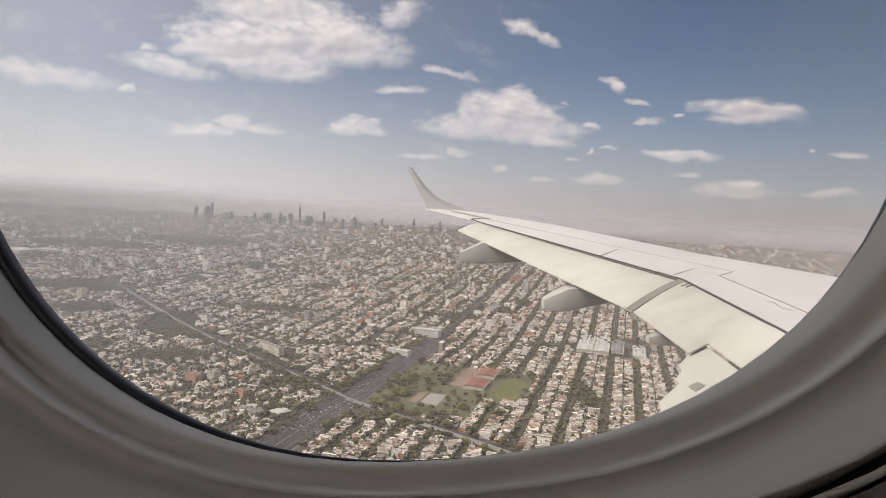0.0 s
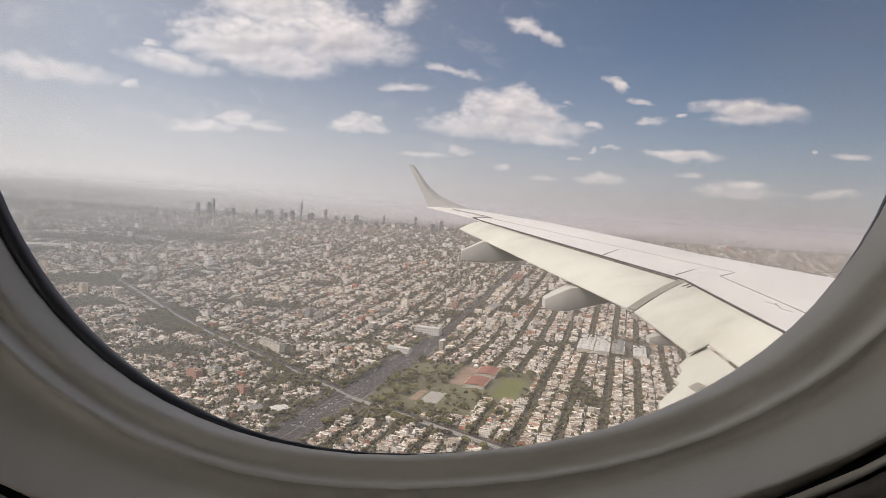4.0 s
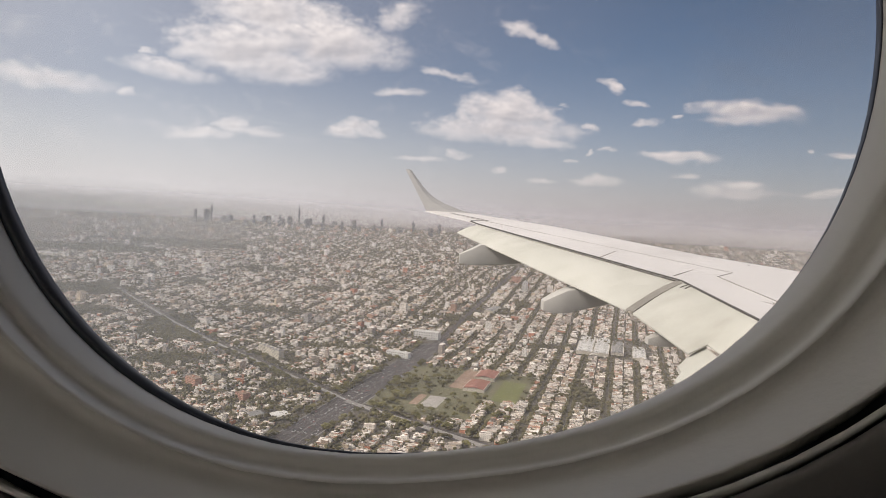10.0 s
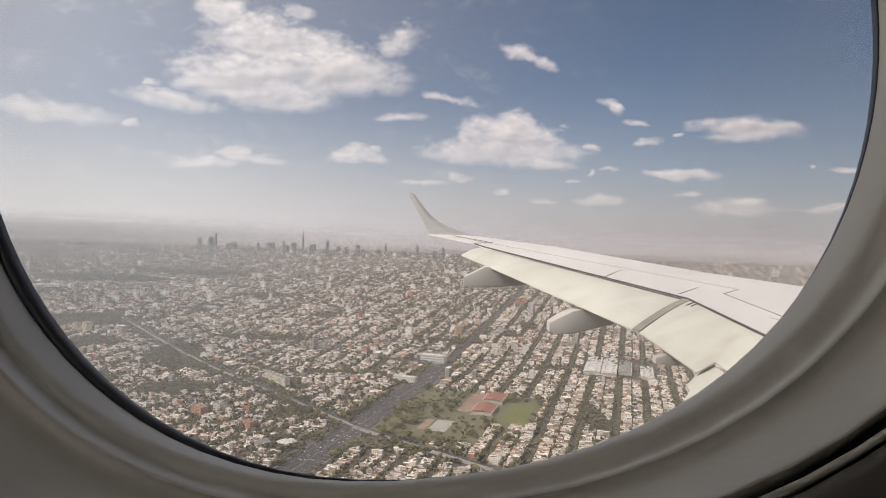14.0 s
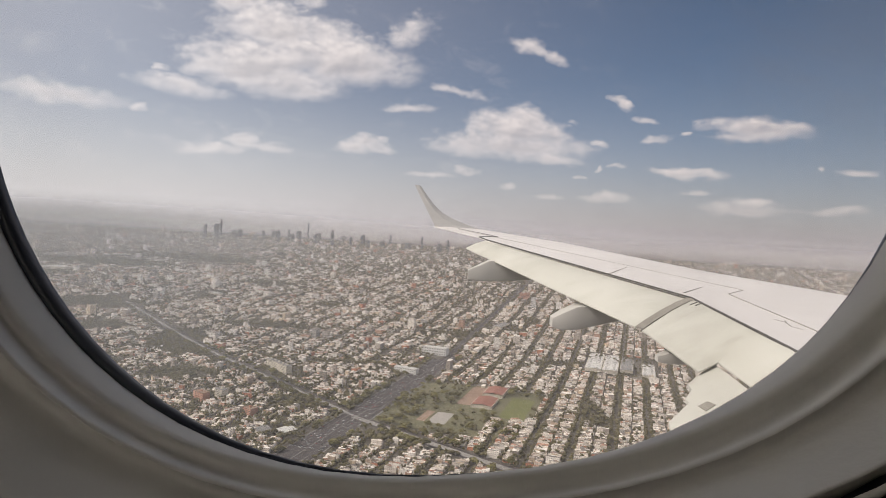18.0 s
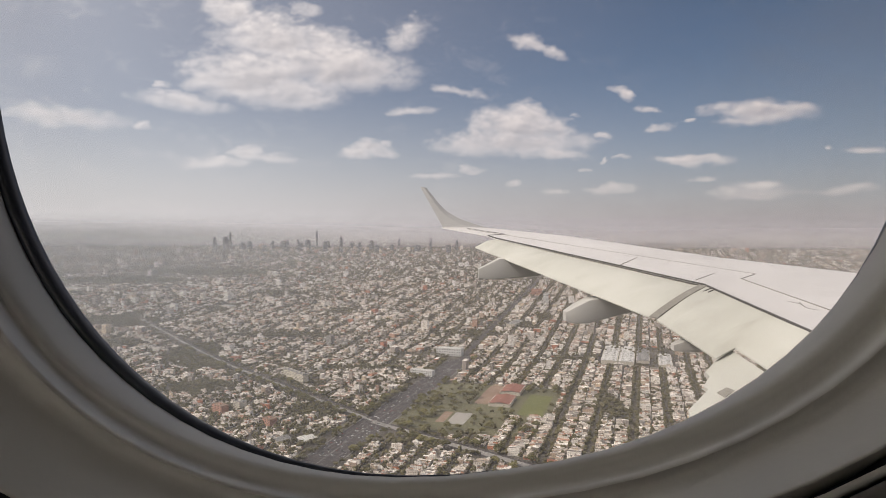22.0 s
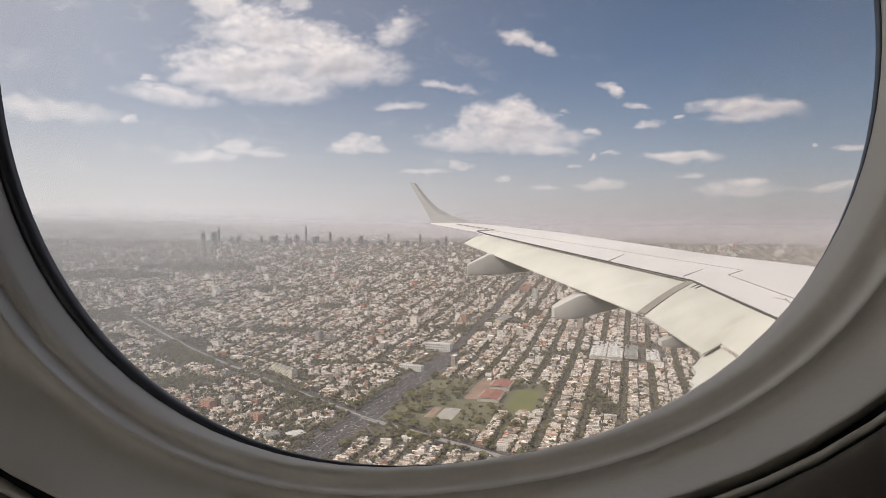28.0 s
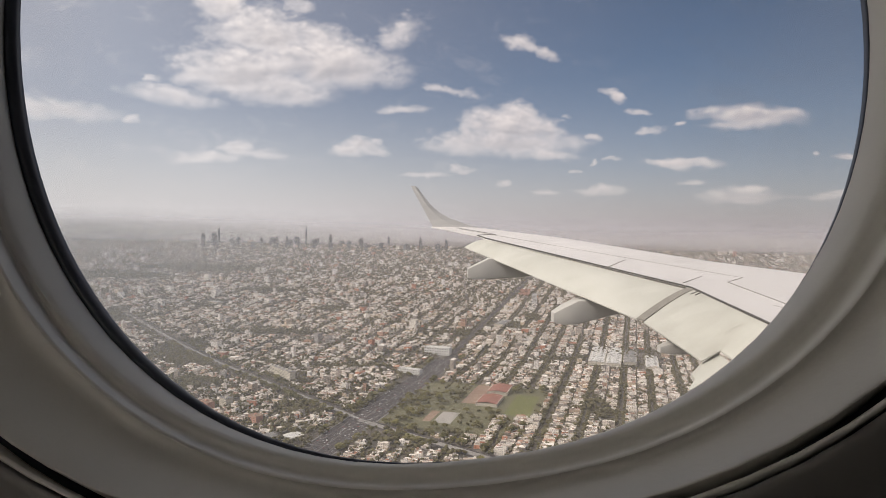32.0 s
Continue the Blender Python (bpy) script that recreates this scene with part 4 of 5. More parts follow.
def lay_blocks():
    v = -3300.0
    while v < 3600:
        street = rng.uniform(16, 20)
        depth = rng.uniform(38, 52)
        v0, v1 = v + street / 2, v + street / 2 + depth
        u = 500.0 + rng.uniform(0, 60)
        while u < 5200:
            length = rng.uniform(95, 190)
            cross = rng.uniform(10, 15)
            x, y = plan(u + length / 2, (v0 + v1) / 2)
            if 850 < y < 4950 and abs(x) < 0.70 * y + (950 if y < 2400 else 160):
                west = v < AVE_V - 40
                skew = 0.0
                if west and rng.random() < 0.75:
                    skew = rng.normal(0, 0.16)
                lay_block(u, u + length, v0, v1, skew, west)
                # trees along the long street and the cross street
                for t in np.arange(u, u + length + cross, 9.0):
                    for side in (-0.36, 0.36):
                        if rng.random() < (0.78 if not west else 0.5):
                            street_trees.append((*plan(t + rng.normal(0, 2), v + street * side), rng.uniform(2.6, 5.2)))
                for t in np.arange(v0, v1, 10.0):
                    if rng.random() < 0.55:
                        street_trees.append((*plan(u + length + cross * 0.5, t), rng.uniform(2.4, 4.6)))
                if True:
                    for _ in range(int(length / ((4.5 if west else 9.0) * (0.55 if plan(u, v0)[1] < 1500 else 1.0)))):
                        street_trees.append((*plan(rng.uniform(u, u + length), rng.uniform(v0, v1)), rng.uniform(2.4, 5.0)))
            u += length + cross
        v += street + depth


def lay_block(u0, u1, v0, v1, skew, west):
    cu, cv = (u0 + u1) / 2, (v0 + v1) / 2
    c, s = math.cos(skew), math.sin(skew)
    half = (v1 - v0) / 2
    mood = rng.normal(0, 0.7)
    for row in (0, 1):
        u = u0
        while u < u1 - 4:
            w = rng.uniform(5.0, 9.0) if rng.random() < 0.82 else rng.uniform(9, 22)
            far = plan(u, v0)[1]
            w *= 1.55 if far > 1650 else 0.72 if far < 1500 else 1.0
            w = min(w, u1 - u)
            if rng.random() < (0.24 if west else 0.11):
                u += w * 0.7
                continue
            split = rng.uniform(0.42, 0.62) if far > 1500 else rng.uniform(0.34, 0.5)
            full = rng.random() < 0.28
            for k in (0, 1):
                if full and k:
                    continue
                d = half * (rng.uniform(0.8, 0.98) if full else (split if k == 0 else (1 - split) * rng.uniform(0.6, 0.95)))
                edge = 0.0 if k == 0 else half * split
                vc = v0 + edge + d / 2 if row == 0 else v1 - edge - d / 2
                du, dv = u + w / 2 - cu, vc - cv
                x, y = plan(cu + du * c - dv * s, cv + du * s + dv * c)
                if k and y > 3300:
                    continue
                r = rng.random()
                h = rng.uniform(2.4, 5.6) if r < 0.80 else rng.uniform(6.5, 9.5) if r < 0.95 else rng.uniform(9.5, 16) if r < 0.996 else rng.uniform(16, 30)
                h = max(2.4, h + mood)
                if far < 1500:
                    h = min(h, 11.0)
                if k and rng.random() < 0.18:
                    continue
                if not in_view(x, y) or reserved(x, y, 6):
                    continue
                rec = (x, y, rise(y), d / 2, w / 2 * 0.97, h, GRID_ANGLE - skew)
                if y < 1200 and abs(x) < 0.6 * y and h < 10 and w < 12 and len(near_houses) < 295 and rng.random() < 0.8:
                    near_houses.append(rec)
                    continue
                houses.append(rec)
                if y < 3200 and rng.random() < 0.85:
                    q = rng.uniform(0.25, 0.55)
                    huts.append((x + rng.uniform(-0.25, 0.25) * d, y + rng.uniform(-0.2, 0.2) * w, rise(y) + h, d / 2 * q, w / 2 * rng.uniform(0.3, 0.7), rng.uniform(1.0, 2.8), GRID_ANGLE - skew))
            u += w


lay_blocks()
boxes("houses", houses, M_CITY, "dense flat-roofed city houses in white, grey and brick tones", "houses")
boxes("rooftop_rooms", huts, M_CITY, "small rooftop rooms and rear wings of city houses", "rooftop rooms")

ICO = bmesh.new()
bmesh.ops.create_icosphere(ICO, subdivisions=1, radius=1.0)
ICO.verts.ensure_lookup_table()
ICO_V = np.array([v.co[:] for v in ICO.verts])
ICO_F = np.array([[v.index for v in f.verts] for f in ICO.faces])
ICO.free()


def clumps(C, R, squash=0.85):
    """Leafy clumps: jittered faceted balls at C with radii R."""
    n = len(C)
    J = 1 + rng.normal(0, 0.22, (n, len(ICO_V), 1))
    a = rng.random(n) * 6.283
    c, s = np.cos(a)[:, None], np.sin(a)[:, None]
    base = ICO_V[None] * J
    V = np.stack((base[..., 0] * c - base[..., 1] * s, base[..., 0] * s + base[..., 1] * c, base[..., 2] * squash), axis=2) * R[:, None, None] + C[:, None, :]
    F = (ICO_F[None] + len(ICO_V) * np.arange(n)[:, None, None]).reshape(-1, 3)
    return V.reshape(-1, 3), F


def bare(u, v):
    """Field, courts and school roofs in the park, free of trees."""
    return (1300 < u < 1525 and -244 < v < -180) or (1350 < u < 1580 and -342 < v < -244) or (1215 < u < 1330 and -380 < v < -312)


def lay_trees():
    C, R = [], []
    spots = list(street_trees)
    for px, py, rx, ry in PARKS:
        for _ in range(int(rx * ry / 42)):
            a, q = rng.random() * 6.283, math.sqrt(rng.random())
            spots.append((px + rx * q * math.cos(a), py + ry * q * math.sin(a), rng.uniform(3.0, 5.5)))
    for x, y, r in spots:
        if not in_view(x, y):
            continue
        u, v = grid(x, y)
        if bare(u, v) or (1192 < u < 1580 and -446 < v < -180 and rng.random() < 0.7):
            continue
        if abs(v - AVE_V) < (AVE_W - 2 if u < 1890 else 7) or (1000 < y < 2500 and abs(x - road_x(y)) < 14):
            continue
        k = 3 if y < 1900 else 2 if y < 2700 else 1
        for _ in range(k):
            q = r * (0.75 if k > 1 else 1.1)
            C.append((x + rng.normal(0, r * 0.45), y + rng.normal(0, r * 0.45), rise(y) + r * rng.uniform(0.9, 1.6)))
            R.append(q * rng.uniform(0.7, 1.1))
    V, F = clumps(np.array(C), np.array(R))
    quads("street_trees", V, F, M_TREE, "dusty dark green street and park trees", "trees")


lay_trees()

# ---------------------------------------------------------------- avenue, roads, fields


def ribbon(name, pts, half, mat, lift, parent=None, label="", kind="structure", category=""):
    bm = bmesh.new()
    rows = []
    for i, (x, y) in enumerate(pts):
        a, b = pts[max(0, i - 1)], pts[min(len(pts) - 1, i + 1)]
        d = Vector((b[0] - a[0], b[1] - a[1])).normalized()
        rows.append([bm.verts.new((x - d.y * s * half, y + d.x * s * half, rise(y) + lift * t)) for s, t in ((-1, -1.0), (-1, 1), (1, 1), (1, -1.0))])
    for a, b in zip(rows, rows[1:]):
        for i in range(3):
            bm.faces.new((a[i], a[i + 1], b[i + 1], b[i]))
    bmesh.ops.recalc_face_normals(bm, faces=bm.faces)
    ob = mesh_object(name, bm, mat, parent, "" if category else label)
    if category:
        tagged(ob, label, category, kind=kind)
    return ob


AVE = [plan(u, AVE_V) for u in (800, 1000, 1200, 1400, 1600, 1750, 1850, 1890)]
ribbon("road", [plan(u, AVE_V) for u in (1891, 2000, 2100, 2400, 2800, 3300)], 8.0, M_ASPHALT, 0.25, None, "dark asphalt street going on from the avenue", "structure", "road")
avenue = ribbon("road", AVE, AVE_W, M_ASPHALT, 0.25, None, "wide dark asphalt avenue with a median", "structure", "road")
for off, w in ((-30.5, 0.8), (30.5, 0.8), (-18.0, 0.2), (18.0, 0.2), (0.0, 0.5)):
    ribbon("kerb", [plan(u, AVE_V + off) for u in (800, 1200, 1600, 1850, 1890)], w, M_GREYROOF, 0.5, avenue)
DIAG = [(road_x(y), y) for y in (2400, 2200, 2000, 1800, 1600, 1450, 1351, 1301)]
DIAG2 = [(road_x(y), y) for y in (1299, 1230, 1160, 1080, 1000)]
for way, half, mat in ((DIAG, 4.5, M_GREYROOF), (DIAG2, 7.5, M_ROAD)):
    road = ribbon("road", way, half, mat, 0.35, None, "pale concrete road crossing under the avenue", "structure", "road")
    for off in (-13.5, 13.5):
        ribbon("side_lane", [(x + off * 1.25, y) for x, y in way], 3.0, M_ASPHALT, 0.3, road)


def car_mesh():
    bm = bmesh.new()
    rings = []
    for x, w, z0, z1 in ((-2.2, 0.75, 0.35, 0.8), (-2.0, 0.88, 0.25, 0.95), (0.0, 0.9, 0.22, 0.98), (1.6, 0.88, 0.22, 0.9), (2.2, 0.7, 0.3, 0.7)):
        rings.append([(x, -w, z0), (x, w, z0), (x, w, z1), (x, -w, z1)])
    loft(bm, rings, caps=True)
    body = bm
    bm2 = bmesh.new()
    rings = []
    for x, w, z1 in ((-1.9, 0.8, 0.97), (-1.3, 0.7, 1.45), (0.2, 0.7, 1.5), (1.0, 0.82, 0.97)):
        rings.append([(x, -w, 0.9), (x, w, 0.9), (x, w * 0.92, z1), (x, -w * 0.92, z1)])
    loft(bm2, rings, caps=True)
    wheel = bmesh.new()
    bmesh.ops.create_cone(wheel, cap_ends=True, segments=10, radius1=0.33, radius2=0.33, depth=0.22, matrix=Matrix.Rotation(radians(90), 4, "X"))
    return body, bm2, wheel


def car_paint():
    mat, N, b, _ = material("car_paint")
    rnd = N.add("ShaderNodeObjectInfo").outputs["Random"]
    N.put(b.inputs["Base Color"], N.ramp(rnd, [(0.0, (0.75, 0.75, 0.74)), (0.55, (0.05, 0.05, 0.055)), (0.65, (0.35, 0.36, 0.37)), (0.75, (0.30, 0.03, 0.03)), (0.85, (0.7, 0.7, 0.68))], "CONSTANT"))
    b.inputs["Roughness"].default_value = 0.3
    return mat


M_CAR = car_paint()
M_TYRE = grained("tyre_rubber", (0.015, 0.015, 0.016), (0.03, 0.03, 0.03), 20, 0.8)


def cars():
    body, cabin_bm, wheel = car_mesh()
    first = thing("car", (0, 0, 0), "small car driving along the dark asphalt avenue", "car", "cars on the avenue")
    part("body", body, M_CAR, first)
    part("cabin", cabin_bm, M_GLASS, first, "dark car windows")
    w0 = part("wheel", wheel, M_TYRE, first)
    w0.location = (-1.35, -0.8, 0.33)
    for p in ((-1.35, 0.8, 0.33), (1.35, -0.8, 0.33), (1.35, 0.8, 0.33)):
        w = new("wheel", w0.data)
        w.parent, w.location = first, p
    placed = False
    for i in range(240):
        u = 1010 + rng.random() ** 1.3 * 870
        lane = rng.choice((-26, -22.5, -14, -10.5, -7, -3.6, 3.6, 7, 10.5, 14, 22.5, 26))
        x, y = plan(u, AVE_V + lane)
        turn = math.degrees(math.atan2(UY, UX)) + (180 if lane < 0 else 0)
        m = pose(x, y, rise(y) + 0.26, 0, 0, turn)
        if not placed:
            first.matrix_world = m
            placed = True
        else:
            copy_thing(first, m)


cars()


def flat(name, u0, u1, v0, v1, mat, label, category, lift=0.3):
    bm = bmesh.new()
    pts = []
    for u, v in ((u0, v0), (u0, v1), (u1, v1), (u1, v0)):
        pts.append(plan(u, v))
    low = [bm.verts.new((x, y, rise(y) - 0.2)) for x, y in pts]
    up = [bm.verts.new((x, y, rise(y) + lift)) for x, y in pts]
    bm.faces.new(up[::-1])
    for i in range(4):
        j = (i + 1) % 4
        bm.faces.new((low[i], low[j], up[j], up[i]))
    bmesh.ops.recalc_face_normals(bm, faces=bm.faces)
    return tagged(mesh_object(name, bm, mat), label, category, kind="structure")


M_WHITE = grained("white_render", (0.70, 0.69, 0.66), (0.84, 0.83, 0.80), 0.3, 0.8, relief=0.0)
flat("park_ground", 1192, 1580, -446, -173, M_PARK, "dry brownish-green park lawn", "lawn", 0.12)
flat("sports_field", 1340, 1510, -236, -186, M_GRASS, "bright green grass sports field", "field")
flat("court", 1405, 1572, -336, -302, M_CLAY, "bare reddish-brown playground", "playground")
flat("court", 1250, 1325, -374, -358, M_CLAY, "bare brown yard beside courts", "playground")
flat("court", 1245, 1325, -352, -318, M_KERB, "pale concrete courts among trees", "playground")


def placed(name, x, y, label, category, turn, group=""):
    return thing(name, (x, y, rise(y)), label, category, group, turn=turn)


GRID_TURN = math.degrees(GRID_ANGLE)


def uv_box(bm, w, d, h):
    """Walls with a metre-scaled layout, no top."""
    layer = bm.loops.layers.uv.verify()
    c = [(-w, -d), (w, -d), (w, d), (-w, d)]
    low = [bm.verts.new((x, y, -0.3)) for x, y in c]
    top = [bm.verts.new((x, y, h)) for x, y in c]
    for i in range(4):
        j = (i + 1) % 4
        f = bm.faces.new((low[i], low[j], top[j], top[i]))
        side = 2 * (w if i % 2 == 0 else d)
        for lp, uvc in zip(f.loops, ((0, -0.3), (side, -0.3), (side, h), (0, h))):
            lp[layer].uv = uvc
    bm.faces.new(top)


def gable(bm, w, d, z, h):
    """Pitched roof with eaves along y."""
    e = 0.6
    rings = [[(-w - e, y, z - 0.25), (0, y, z + h), (w + e, y, z - 0.25), (w + e, y, z - 0.5), (0, y, z + h - 0.3), (-w - e, y, z - 0.5)] for y in (-d - e, d + e)]
    loft(bm, rings, caps=True)


def parapet_roof(bm, w, d, h, rim=0.8, t=0.3):
    box(bm, -w + t, w - t, -d + t, d - t, h - 0.1, h + 0.12)
    for x0, x1, y0, y1 in ((-w, w, -d, -d + t), (-w, w, d - t, d), (-w, -w + t, -d + t, d - t), (w - t, w, -d + t, d - t)):
        box(bm, x0, x1, y0, y1, h - 0.1, h + rim)


def school():
    for u, v, w, d, h in ((1428, -280, 22, 38, 7), (1528, -277, 22, 36, 8)):
        x, y = plan(u, v)
        s = placed("school_building", x, y, "school building with a red pitched roof and pale walls", "school", GRID_TURN, "school buildings by the field")
        bm = bmesh.new()
        uv_box(bm, w, d, h)
        part("wall", bm, M_CREAM, s)
        bm = bmesh.new()
        gable(bm, w, d, h, 3.0)
        part("roof", bm, M_RED, s, "faded red roof")


school()


def warehouses():
    for v, w, h, mat, u0, u1, label in ((-88, 21, 9, M_WHITEROOF, 1892, 2135, "long pale sheet-roofed warehouse with skylight rows"), (-44, 20, 9, M_WHITEROOF, 1892, 2135, "long pale sheet-roofed warehouse with skylight rows"),
                                        (-2, 17, 7, M_GREYROOF, 1930, 2125, "grey flat-roofed warehouse annex"), (55, 17, 10, M_WHITEROOF, 1895, 2060, "white warehouse with a low pitched roof")):
        x, y = plan((u0 + u1) / 2, v)
        d = (u1 - u0) / 2
        s = placed("warehouse", x, y, label, "warehouse", GRID_TURN, "warehouse halls")
        bm = bmesh.new()
        uv_box(bm, w, d, h)
        part("wall", bm, M_CREAM, s)
        bm = bmesh.new()
        gable(bm, w, d, h, 1.8)
        roof = part("roof", bm, mat, s)
        for side in (-1, 1):
            for i in range(9):
                bm = bmesh.new()
                yy = -d + (i + 0.5) * 2 * d / 9
                xx = side * w * 0.5
                z = h + 0.78
                box(bm, xx - 3, xx + 3, yy - 1.6, yy + 1.6, z - 0.2, z + 0.75)
                part("skylight", bm, M_GREYROOF, roof)


warehouses()
M_LOT = M_ASPHALT
flat("car_park", 1895, 2130, -150, -112, M_LOT, "grey car park beside the warehouses", "car park")


def block(name, x, y, turn, w, d, h, wall_mat, roof_mat, label, category, floors, bays, group="", huts_n=3):
    """Building with a window in every bay of its long sides, parapet and rooftop rooms."""
    s = placed(name, x, y, label, category, turn, group)
    bm = bmesh.new()
    uv_box(bm, w, d, h)
    wall = part("wall", bm, wall_mat, s)
    bm = bmesh.new()
    parapet_roof(bm, w, d, h)
    roof = part("roof", bm, roof_mat, s)
    for i in range(huts_n):
        bm = bmesh.new()
        cx = -w + 2 * w * (i + 0.5) / huts_n
        box(bm, cx - 2.2, cx + 2.2, -2, 2, h, h + 3)
        part("rooftop_room", bm, wall_mat, roof)
    bm = bmesh.new()
    ww, wh = w / bays * 0.45, h / floors * 0.2
    box(bm, -ww, ww, -0.14, 0.14, -wh, wh)
    me = None
    for side in (-1, 1):
        for f in range(floors):
            for b in range(bays):
                loc = (-w + 2 * w * (b + 0.5) / bays, side * d, h * (f + 0.55) / floors)
                if me is None:
                    ob = part("window", bm, M_GLASS, wall)
                    me = ob.data
                else:
                    ob = new("window", me)
                    ob.parent = wall
                ob.location = loc
    return s


SLAB_TURN = -50.0
block("apartment_block", -362, 1641, SLAB_TURN, 50, 7, 23, M_CREAM, M_GREYROOF, "long cream eight-storey apartment slab with rows of windows", "apartment block", 7, 18, huts_n=5)
block("office_block", -66, 1716, -24, 30, 9, 13, M_WHITE, M_WHITEROOF, "white low office block beside the avenue", "office building", 3, 10)
block("department_store", 2, 1962, -18, 36, 14, 20, M_WHITE, M_WHITEROOF, "plain white store block beside the avenue", "store", 3, 10)
block("tower_block", 372, 2720, GRID_TURN, 9, 9, 42, M_WHITEROOF, M_GREYROOF, "slim white concrete tower block", "tower block", 10, 4, huts_n=1)
block("red_building", 358, 2900, GRID_TURN, 20, 12, 26, M_ORANGE, M_RED, "red-painted five-storey office building", "office building", 5, 8)
block("orange_block", -445, 1352, -40, 17, 8, 17, M_ORANGE, M_CLAY, "pinkish-orange five-storey apartment block with a flat roof", "apartment block", 5, 6, huts_n=1)
block("orange_block", -329, 1274, -40, 12, 8, 13, M_ORANGE, M_CLAY, "pinkish-orange four-storey apartment block", "apartment block", 4, 5, huts_n=1)
block("apartment_block", -415, 1381, -40, 12, 8, 17, M_CREAM, M_GREYROOF, "grey-cream five-storey apartment block", "apartment block", 5, 6, huts_n=1)


def halls():
    """Metro depot roof, round-roofed hall, white store roof and shopping centre."""
    for x, y, w, d, h, turn, mat, rise_h, name, label in (
            (218, 2350, 15, 55, 9, GRID_TURN - 4, M_GREYROOF, 2.5, "station_hall", "long grey station roof"),
            (-830, 2615, 30, 14, 7, -38, M_WHITEROOF, 1.5, "market_hall", "white-roofed market hall among houses"),
            (-284, 1172, 11, 14, 6, -35, M_GREYROOF, 4.0, "hall", "grey round-roofed hall beside the avenue"),
            (-243, 1180, 13, 16, 6, -35, M_WHITEROOF, 1.5, "hall", "pale flat-roofed hall beside the avenue"),
            (-1690, 2890, 70, 48, 16, -20, M_WHITEROOF, 1.0, "shopping_centre", "white flat-roofed shopping centre with stepped roofs"),
            (-1600, 2960, 60, 30, 10, -20, M_WHITEROOF, 1.0, "shopping_centre", "white flat-roofed wing of a shopping centre"),
            (-1560, 2560, 85, 22, 8, 20, M_RED, 2.0, "depot_hall", "long faded red depot roof")):
        s = placed(name, x, y, label, "hall", turn)
        bm = bmesh.new()
        uv_box(bm, w, d, h)
        part("wall", bm, M_CREAM, s)
        bm = bmesh.new()
        gable(bm, w, d, h, rise_h)
        part("roof", bm, mat, s)


halls()


def eastern_quarter():
    """Red housing estate with a yellow wall, white slab and pale towers ahead of the avenue quarter; striped market hall behind it."""
    for x, y, w, d, h in ((752, 1590, 16, 9, 21), (776, 1566, 16, 9, 21), (800, 1540, 14, 8, 15), (742, 1552, 12, 8, 12)):
        block("housing_block", x, y, GRID_TURN + 30, w, d, h, M_BRICKRED, M_CLAY, "brick-red housing block with a flat roof", "apartment block", 5, 5, "red housing estate", 1)
    wall = placed("boundary_wall", 800, 1500, "long yellow-painted boundary wall", "wall", -40)
    bm = bmesh.new()
    box(bm, -45, 45, -0.6, 0.6, -0.2, 5.0, 0.1)
    part("wall", bm, M_YELLOW, wall)
    block("apartment_block", 905, 1420, -40, 36, 8, 20, M_WHITEROOF, M_GREYROOF, "long white apartment slab with a blank end wall", "apartment block", 6, 12)
    for i in range(5):
        block("tower_block", 985 + i * 22, 1460 + (i % 2) * 26, GRID_TURN, 8, 8, 30, M_CREAM, M_GREYROOF, "pale ten-storey tower block", "tower block", 9, 4, "pale tower blocks", 1)
    for i in range(4):
        s = placed("market_hall", -930 + i * 14, 1108 - i * 4, "white arched market hall bay", "hall", GRID_TURN, "market hall bays")
        bm = bmesh.new()
        uv_box(bm, 6.5, 22, 6)
        part("wall", bm, M_CREAM, s)
        bm = bmesh.new()
        gable(bm, 6.5, 22, 6, 2.2)
        part("roof", bm, M_WHITEROOF, s)


eastern_quarter()

# ---------------------------------------------------------------- skyline


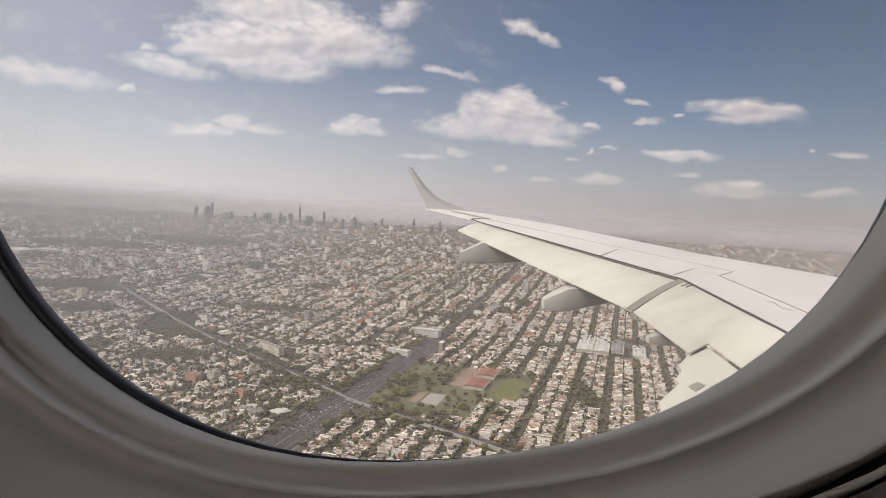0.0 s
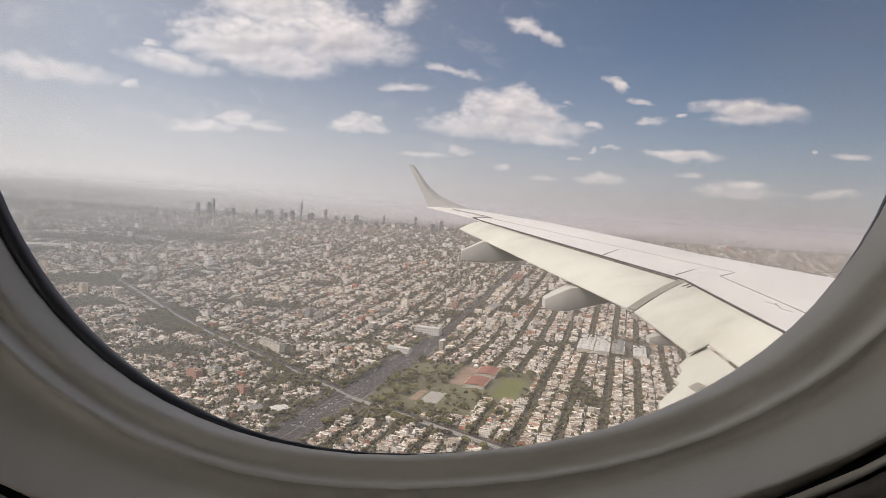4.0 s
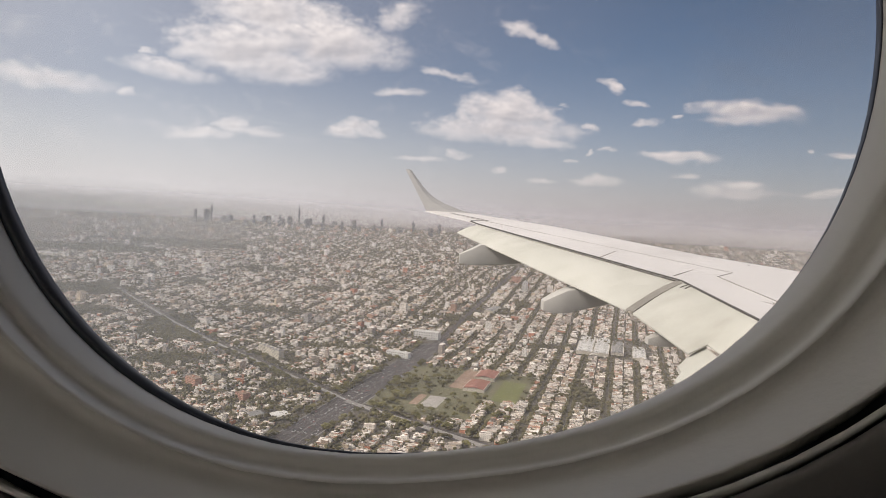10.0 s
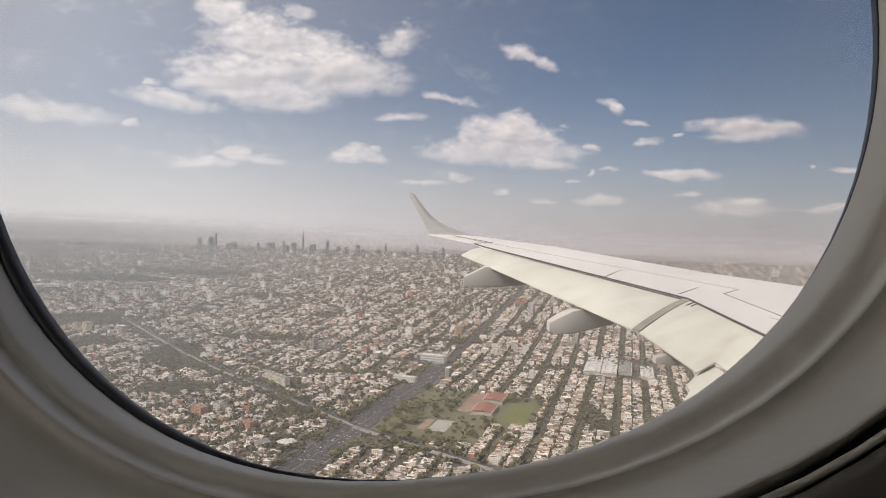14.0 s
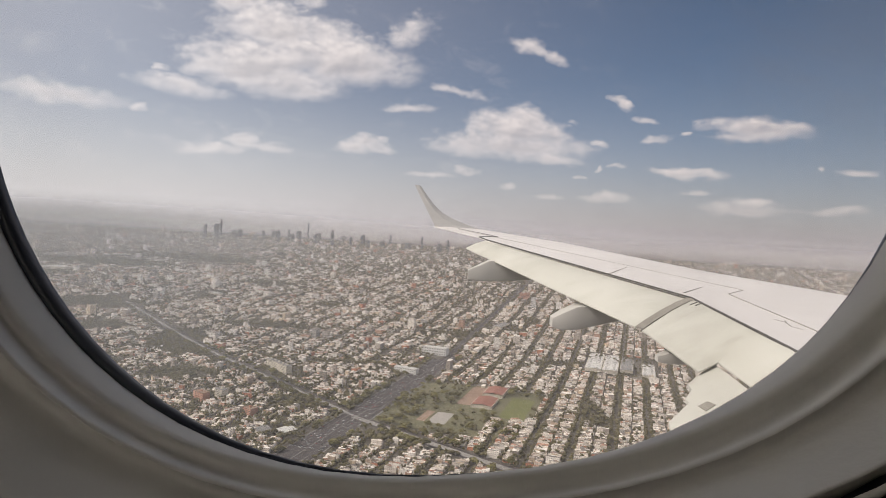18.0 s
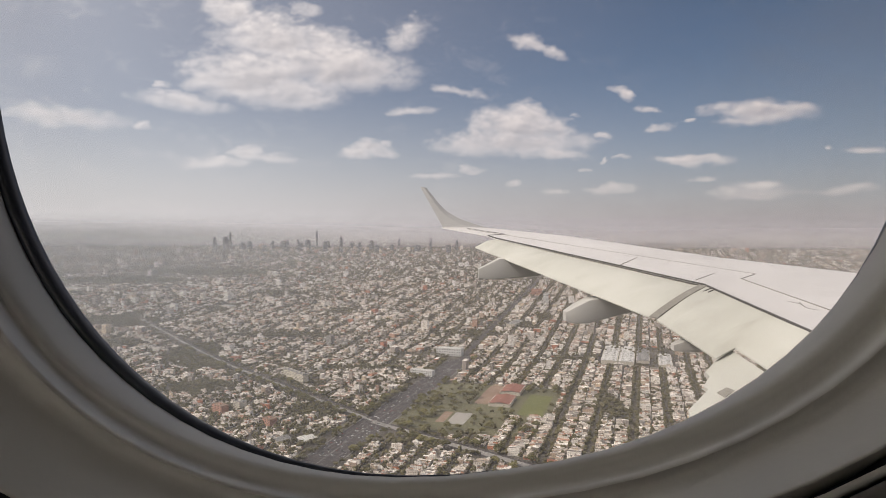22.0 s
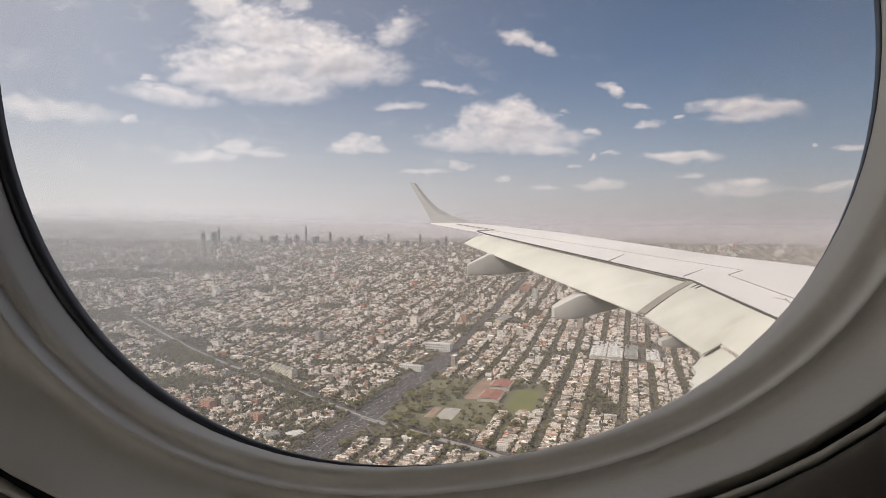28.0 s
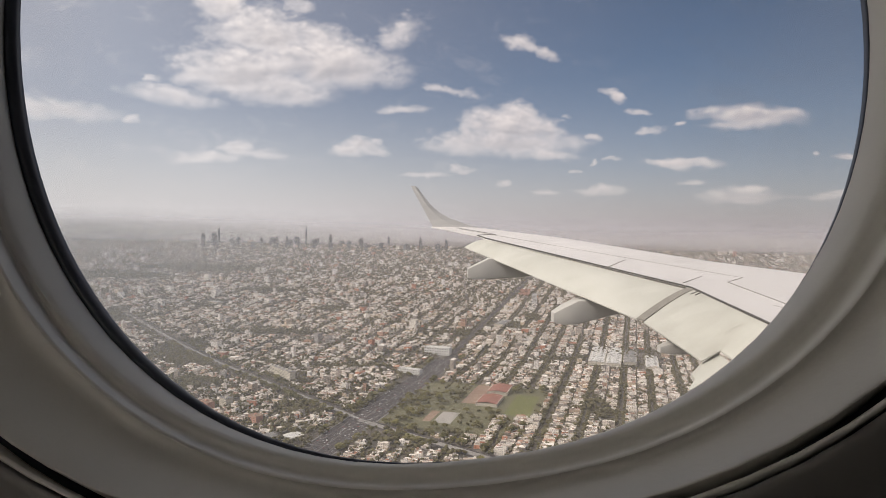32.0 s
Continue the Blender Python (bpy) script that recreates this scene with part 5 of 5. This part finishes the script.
def skyline():
    k = 4470 / 1245.0
    spots = ((-418, 26, 9), (-403, 24, 12), (-386, 30, 7), (-374, 17, 11), (-350, 10, 12), (-332, 12, 10), (-315, 14, 9), (-300, 12, 12), (-284, 16, 9), (-272, 13, 12), (-264, 24, 8), (-254, 20, 9), (-236, 34, 5),
             (-226, 16, 12), (-212, 12, 12), (-200, 15, 9), (-187, 23, 7), (-175, 11, 12), (-160, 13, 10), (-144, 16, 9), (-126, 10, 12), (-110, 12, 9), (-84, 15, 9), (-60, 11, 12), (-34, 22, 8), (-8, 13, 11), (16, 16, 9), (46, 12, 10))
    for i, (dx, h, w) in enumerate(spots):
        y = 4330 + 200 * ((i * 7) % 5) / 4
        dx += (0, 5, -4, 7, -6, 2)[i % 6]
        h *= (1.0, 0.8, 1.12, 0.7, 1.05, 0.9)[(i * 5) % 6] if h < 24 else 1.0
        w *= (0.7, 1.0, 0.55, 0.85)[(i * 3) % 4]
        s = thing("skyscraper", (dx * y / 1245.0, y, rise(y)), "hazy grey skyscraper on the distant skyline", "skyscraper", "skyline towers", turn=(i * 37) % 90)
        hh, ww = (h * 0.92 + (4 if h < 18 else 1)) * k, w * k * 0.40
        bm = bmesh.new()
        uv_box(bm, ww, ww * 0.8, hh * 0.86)
        part("wall", bm, M_TOWER, s)
        bm = bmesh.new()
        box(bm, -ww * 0.7, ww * 0.7, -ww * 0.55, ww * 0.55, hh * 0.86, hh)
        part("crown", bm, M_TOWER, s)
        if h > 32:
            bm = bmesh.new()
            bmesh.ops.create_cone(bm, cap_ends=True, segments=6, radius1=1.6, radius2=0.4, depth=hh * 0.16, matrix=Matrix.Translation((0, 0, hh * 1.08)))
            part("mast", bm, M_TOWER, s)


skyline()


def mid_towers():
    """Scattered taller blocks between the houses."""
    A = []
    for _ in range(330):
        y = 1900 + 2700 * rng.random() ** 0.8
        x = rng.uniform(-0.66, 0.66) * y
        if reserved(x, y, 20):
            continue
        A.append((x, y, rise(y), rng.uniform(6, 11), rng.uniform(6, 14), rng.uniform(12, 34), GRID_ANGLE + rng.normal(0, 0.1)))
    boxes("apartment_towers", A, M_CITY, "scattered mid-rise apartment towers above the houses", "apartment towers")


mid_towers()

# ---------------------------------------------------------------- nearest houses and trees, one by one


def house_kinds():
    kinds = []
    for k in range(6):
        s = thing("house", (0, 0, -500), "small flat-roofed city house with a rooftop room and water tank", "house", "houses near the flight path")
        bm = bmesh.new()
        uv_box(bm, 10, 5, 6)
        part("wall", bm, M_HOUSE, s)
        bm = bmesh.new()
        parapet_roof(bm, 10, 5, 6, 0.7, 0.35)
        part("roof", bm, M_HOUSE, s)
        bm = bmesh.new()
        sx = (-6, 3, -2, 5, 0, -4)[k]
        box(bm, sx - 2.5, sx + 2.5, -4.2 + k * 0.6, 0.4 + k * 0.6, 6.0, 8.4)
        part("rooftop_room", bm, M_HOUSE, s)
        bm = bmesh.new()
        bmesh.ops.create_cone(bm, cap_ends=True, segments=8, radius1=0.65, radius2=0.5, depth=1.5, matrix=Matrix.Translation((sx + (4 if sx < 3 else -5), 2.5, 6.9)))
        part("water_tank", bm, M_TANK, s)
        kinds.append(s)
    return kinds


KINDS = house_kinds()
used = set()
for i, (x, y, z, hx, hy, h, a) in enumerate(near_houses):
    k = i % len(KINDS)
    m = pose(x, y, z, 0, 0, math.degrees(a)) @ Matrix.Diagonal((hx / 10, hy / 5, h / 7.5, 1))
    if k not in used:
        used.add(k)
        KINDS[k].matrix_world = m
    else:
        copy_thing(KINDS[k], m)


def tree_kinds():
    kinds = []
    for k in range(5):
        t = thing("tree", (0, 0, -500), "broad leafy dark green tree", "tree", "trees beside the avenue and park")
        bm = bmesh.new()
        rings = []
        for j in range(5):
            u = j / 4
            r = 0.35 * (1 - 0.6 * u)
            rings.append([(0.3 * u * math.sin(k) + r * math.cos(q), 0.3 * u * math.cos(k) + r * math.sin(q), -0.2 + 5.0 * u) for q in [i * 6.2832 / 7 for i in range(7)]])
        loft(bm, rings, caps=True)
        part("trunk", bm, M_BARK, t)
        for q in range(3):
            bm = bmesh.new()
            a = q * 2.1 + k
            rings = []
            for u in (0.0, 0.5, 1.0):
                r = 0.16 * (1 - 0.6 * u)
                c = Vector((2.4 * u * math.cos(a), 2.4 * u * math.sin(a), 2.9 + 2.2 * u))
                rings.append([(c.x + r * math.cos(w), c.y + r * math.sin(w), c.z) for w in (0, 1.57, 3.14, 4.71)])
            loft(bm, rings, caps=True)
            part("limb", bm, M_BARK, t)
        n = 46
        th, ph = rng.random(n) * 6.283, np.arccos(rng.uniform(-0.45, 1, n))
        rad = 3.3 * rng.uniform(0.55, 1.08, n)
        C = np.stack((rad * np.sin(ph) * np.cos(th), rad * np.sin(ph) * np.sin(th), 5.6 + 0.8 * rad * np.cos(ph)), axis=1)
        V, F = clumps(C, rng.uniform(0.6, 1.25, n))
        me = bpy.data.meshes.new("crown")
        me.from_pydata(V.tolist(), [], F.tolist())
        me.materials.append(M_CROWN)
        c = new("crown", me)
        c.parent = t
        kinds.append(t)
    return kinds


TREES = tree_kinds()
spots = []
while len(spots) < 110:
    u, v = rng.uniform(1192, 1580), rng.uniform(-446, -180)
    if bare(u, v):
        continue
    x, y = plan(u, v)
    if abs(x - road_x(y)) < 20 and y < 1310:
        continue
    spots.append((x, y))
while len(spots) < 155:
    u = rng.uniform(1010, 1900)
    x, y = plan(u, AVE_V + rng.choice((-36, 36)) + rng.normal(0, 1.5))
    if abs(x - road_x(y)) > 20:
        spots.append((x, y))
while len(spots) < 285:
    y = rng.uniform(1020, 2000)
    side = rng.choice((-1, 1))
    x = road_x(y) + side * rng.uniform(22, 36) - (14 if side < 0 and y < 1300 else 0)
    if abs(grid(x, y)[1] - AVE_V) > 36:
        spots.append((x, y))
used.clear()
for i, (x, y) in enumerate(spots):
    k = i % len(TREES)
    g = rng.uniform(0.8, 1.45)
    m = pose(x, y, rise(y), 0, 0, rng.uniform(0, 360)) @ Matrix.Diagonal((g * 1.15, g * 1.15, g, 1))
    if k not in used:
        used.add(k)
        TREES[k].matrix_world = m
    else:
        copy_thing(TREES[k], m)
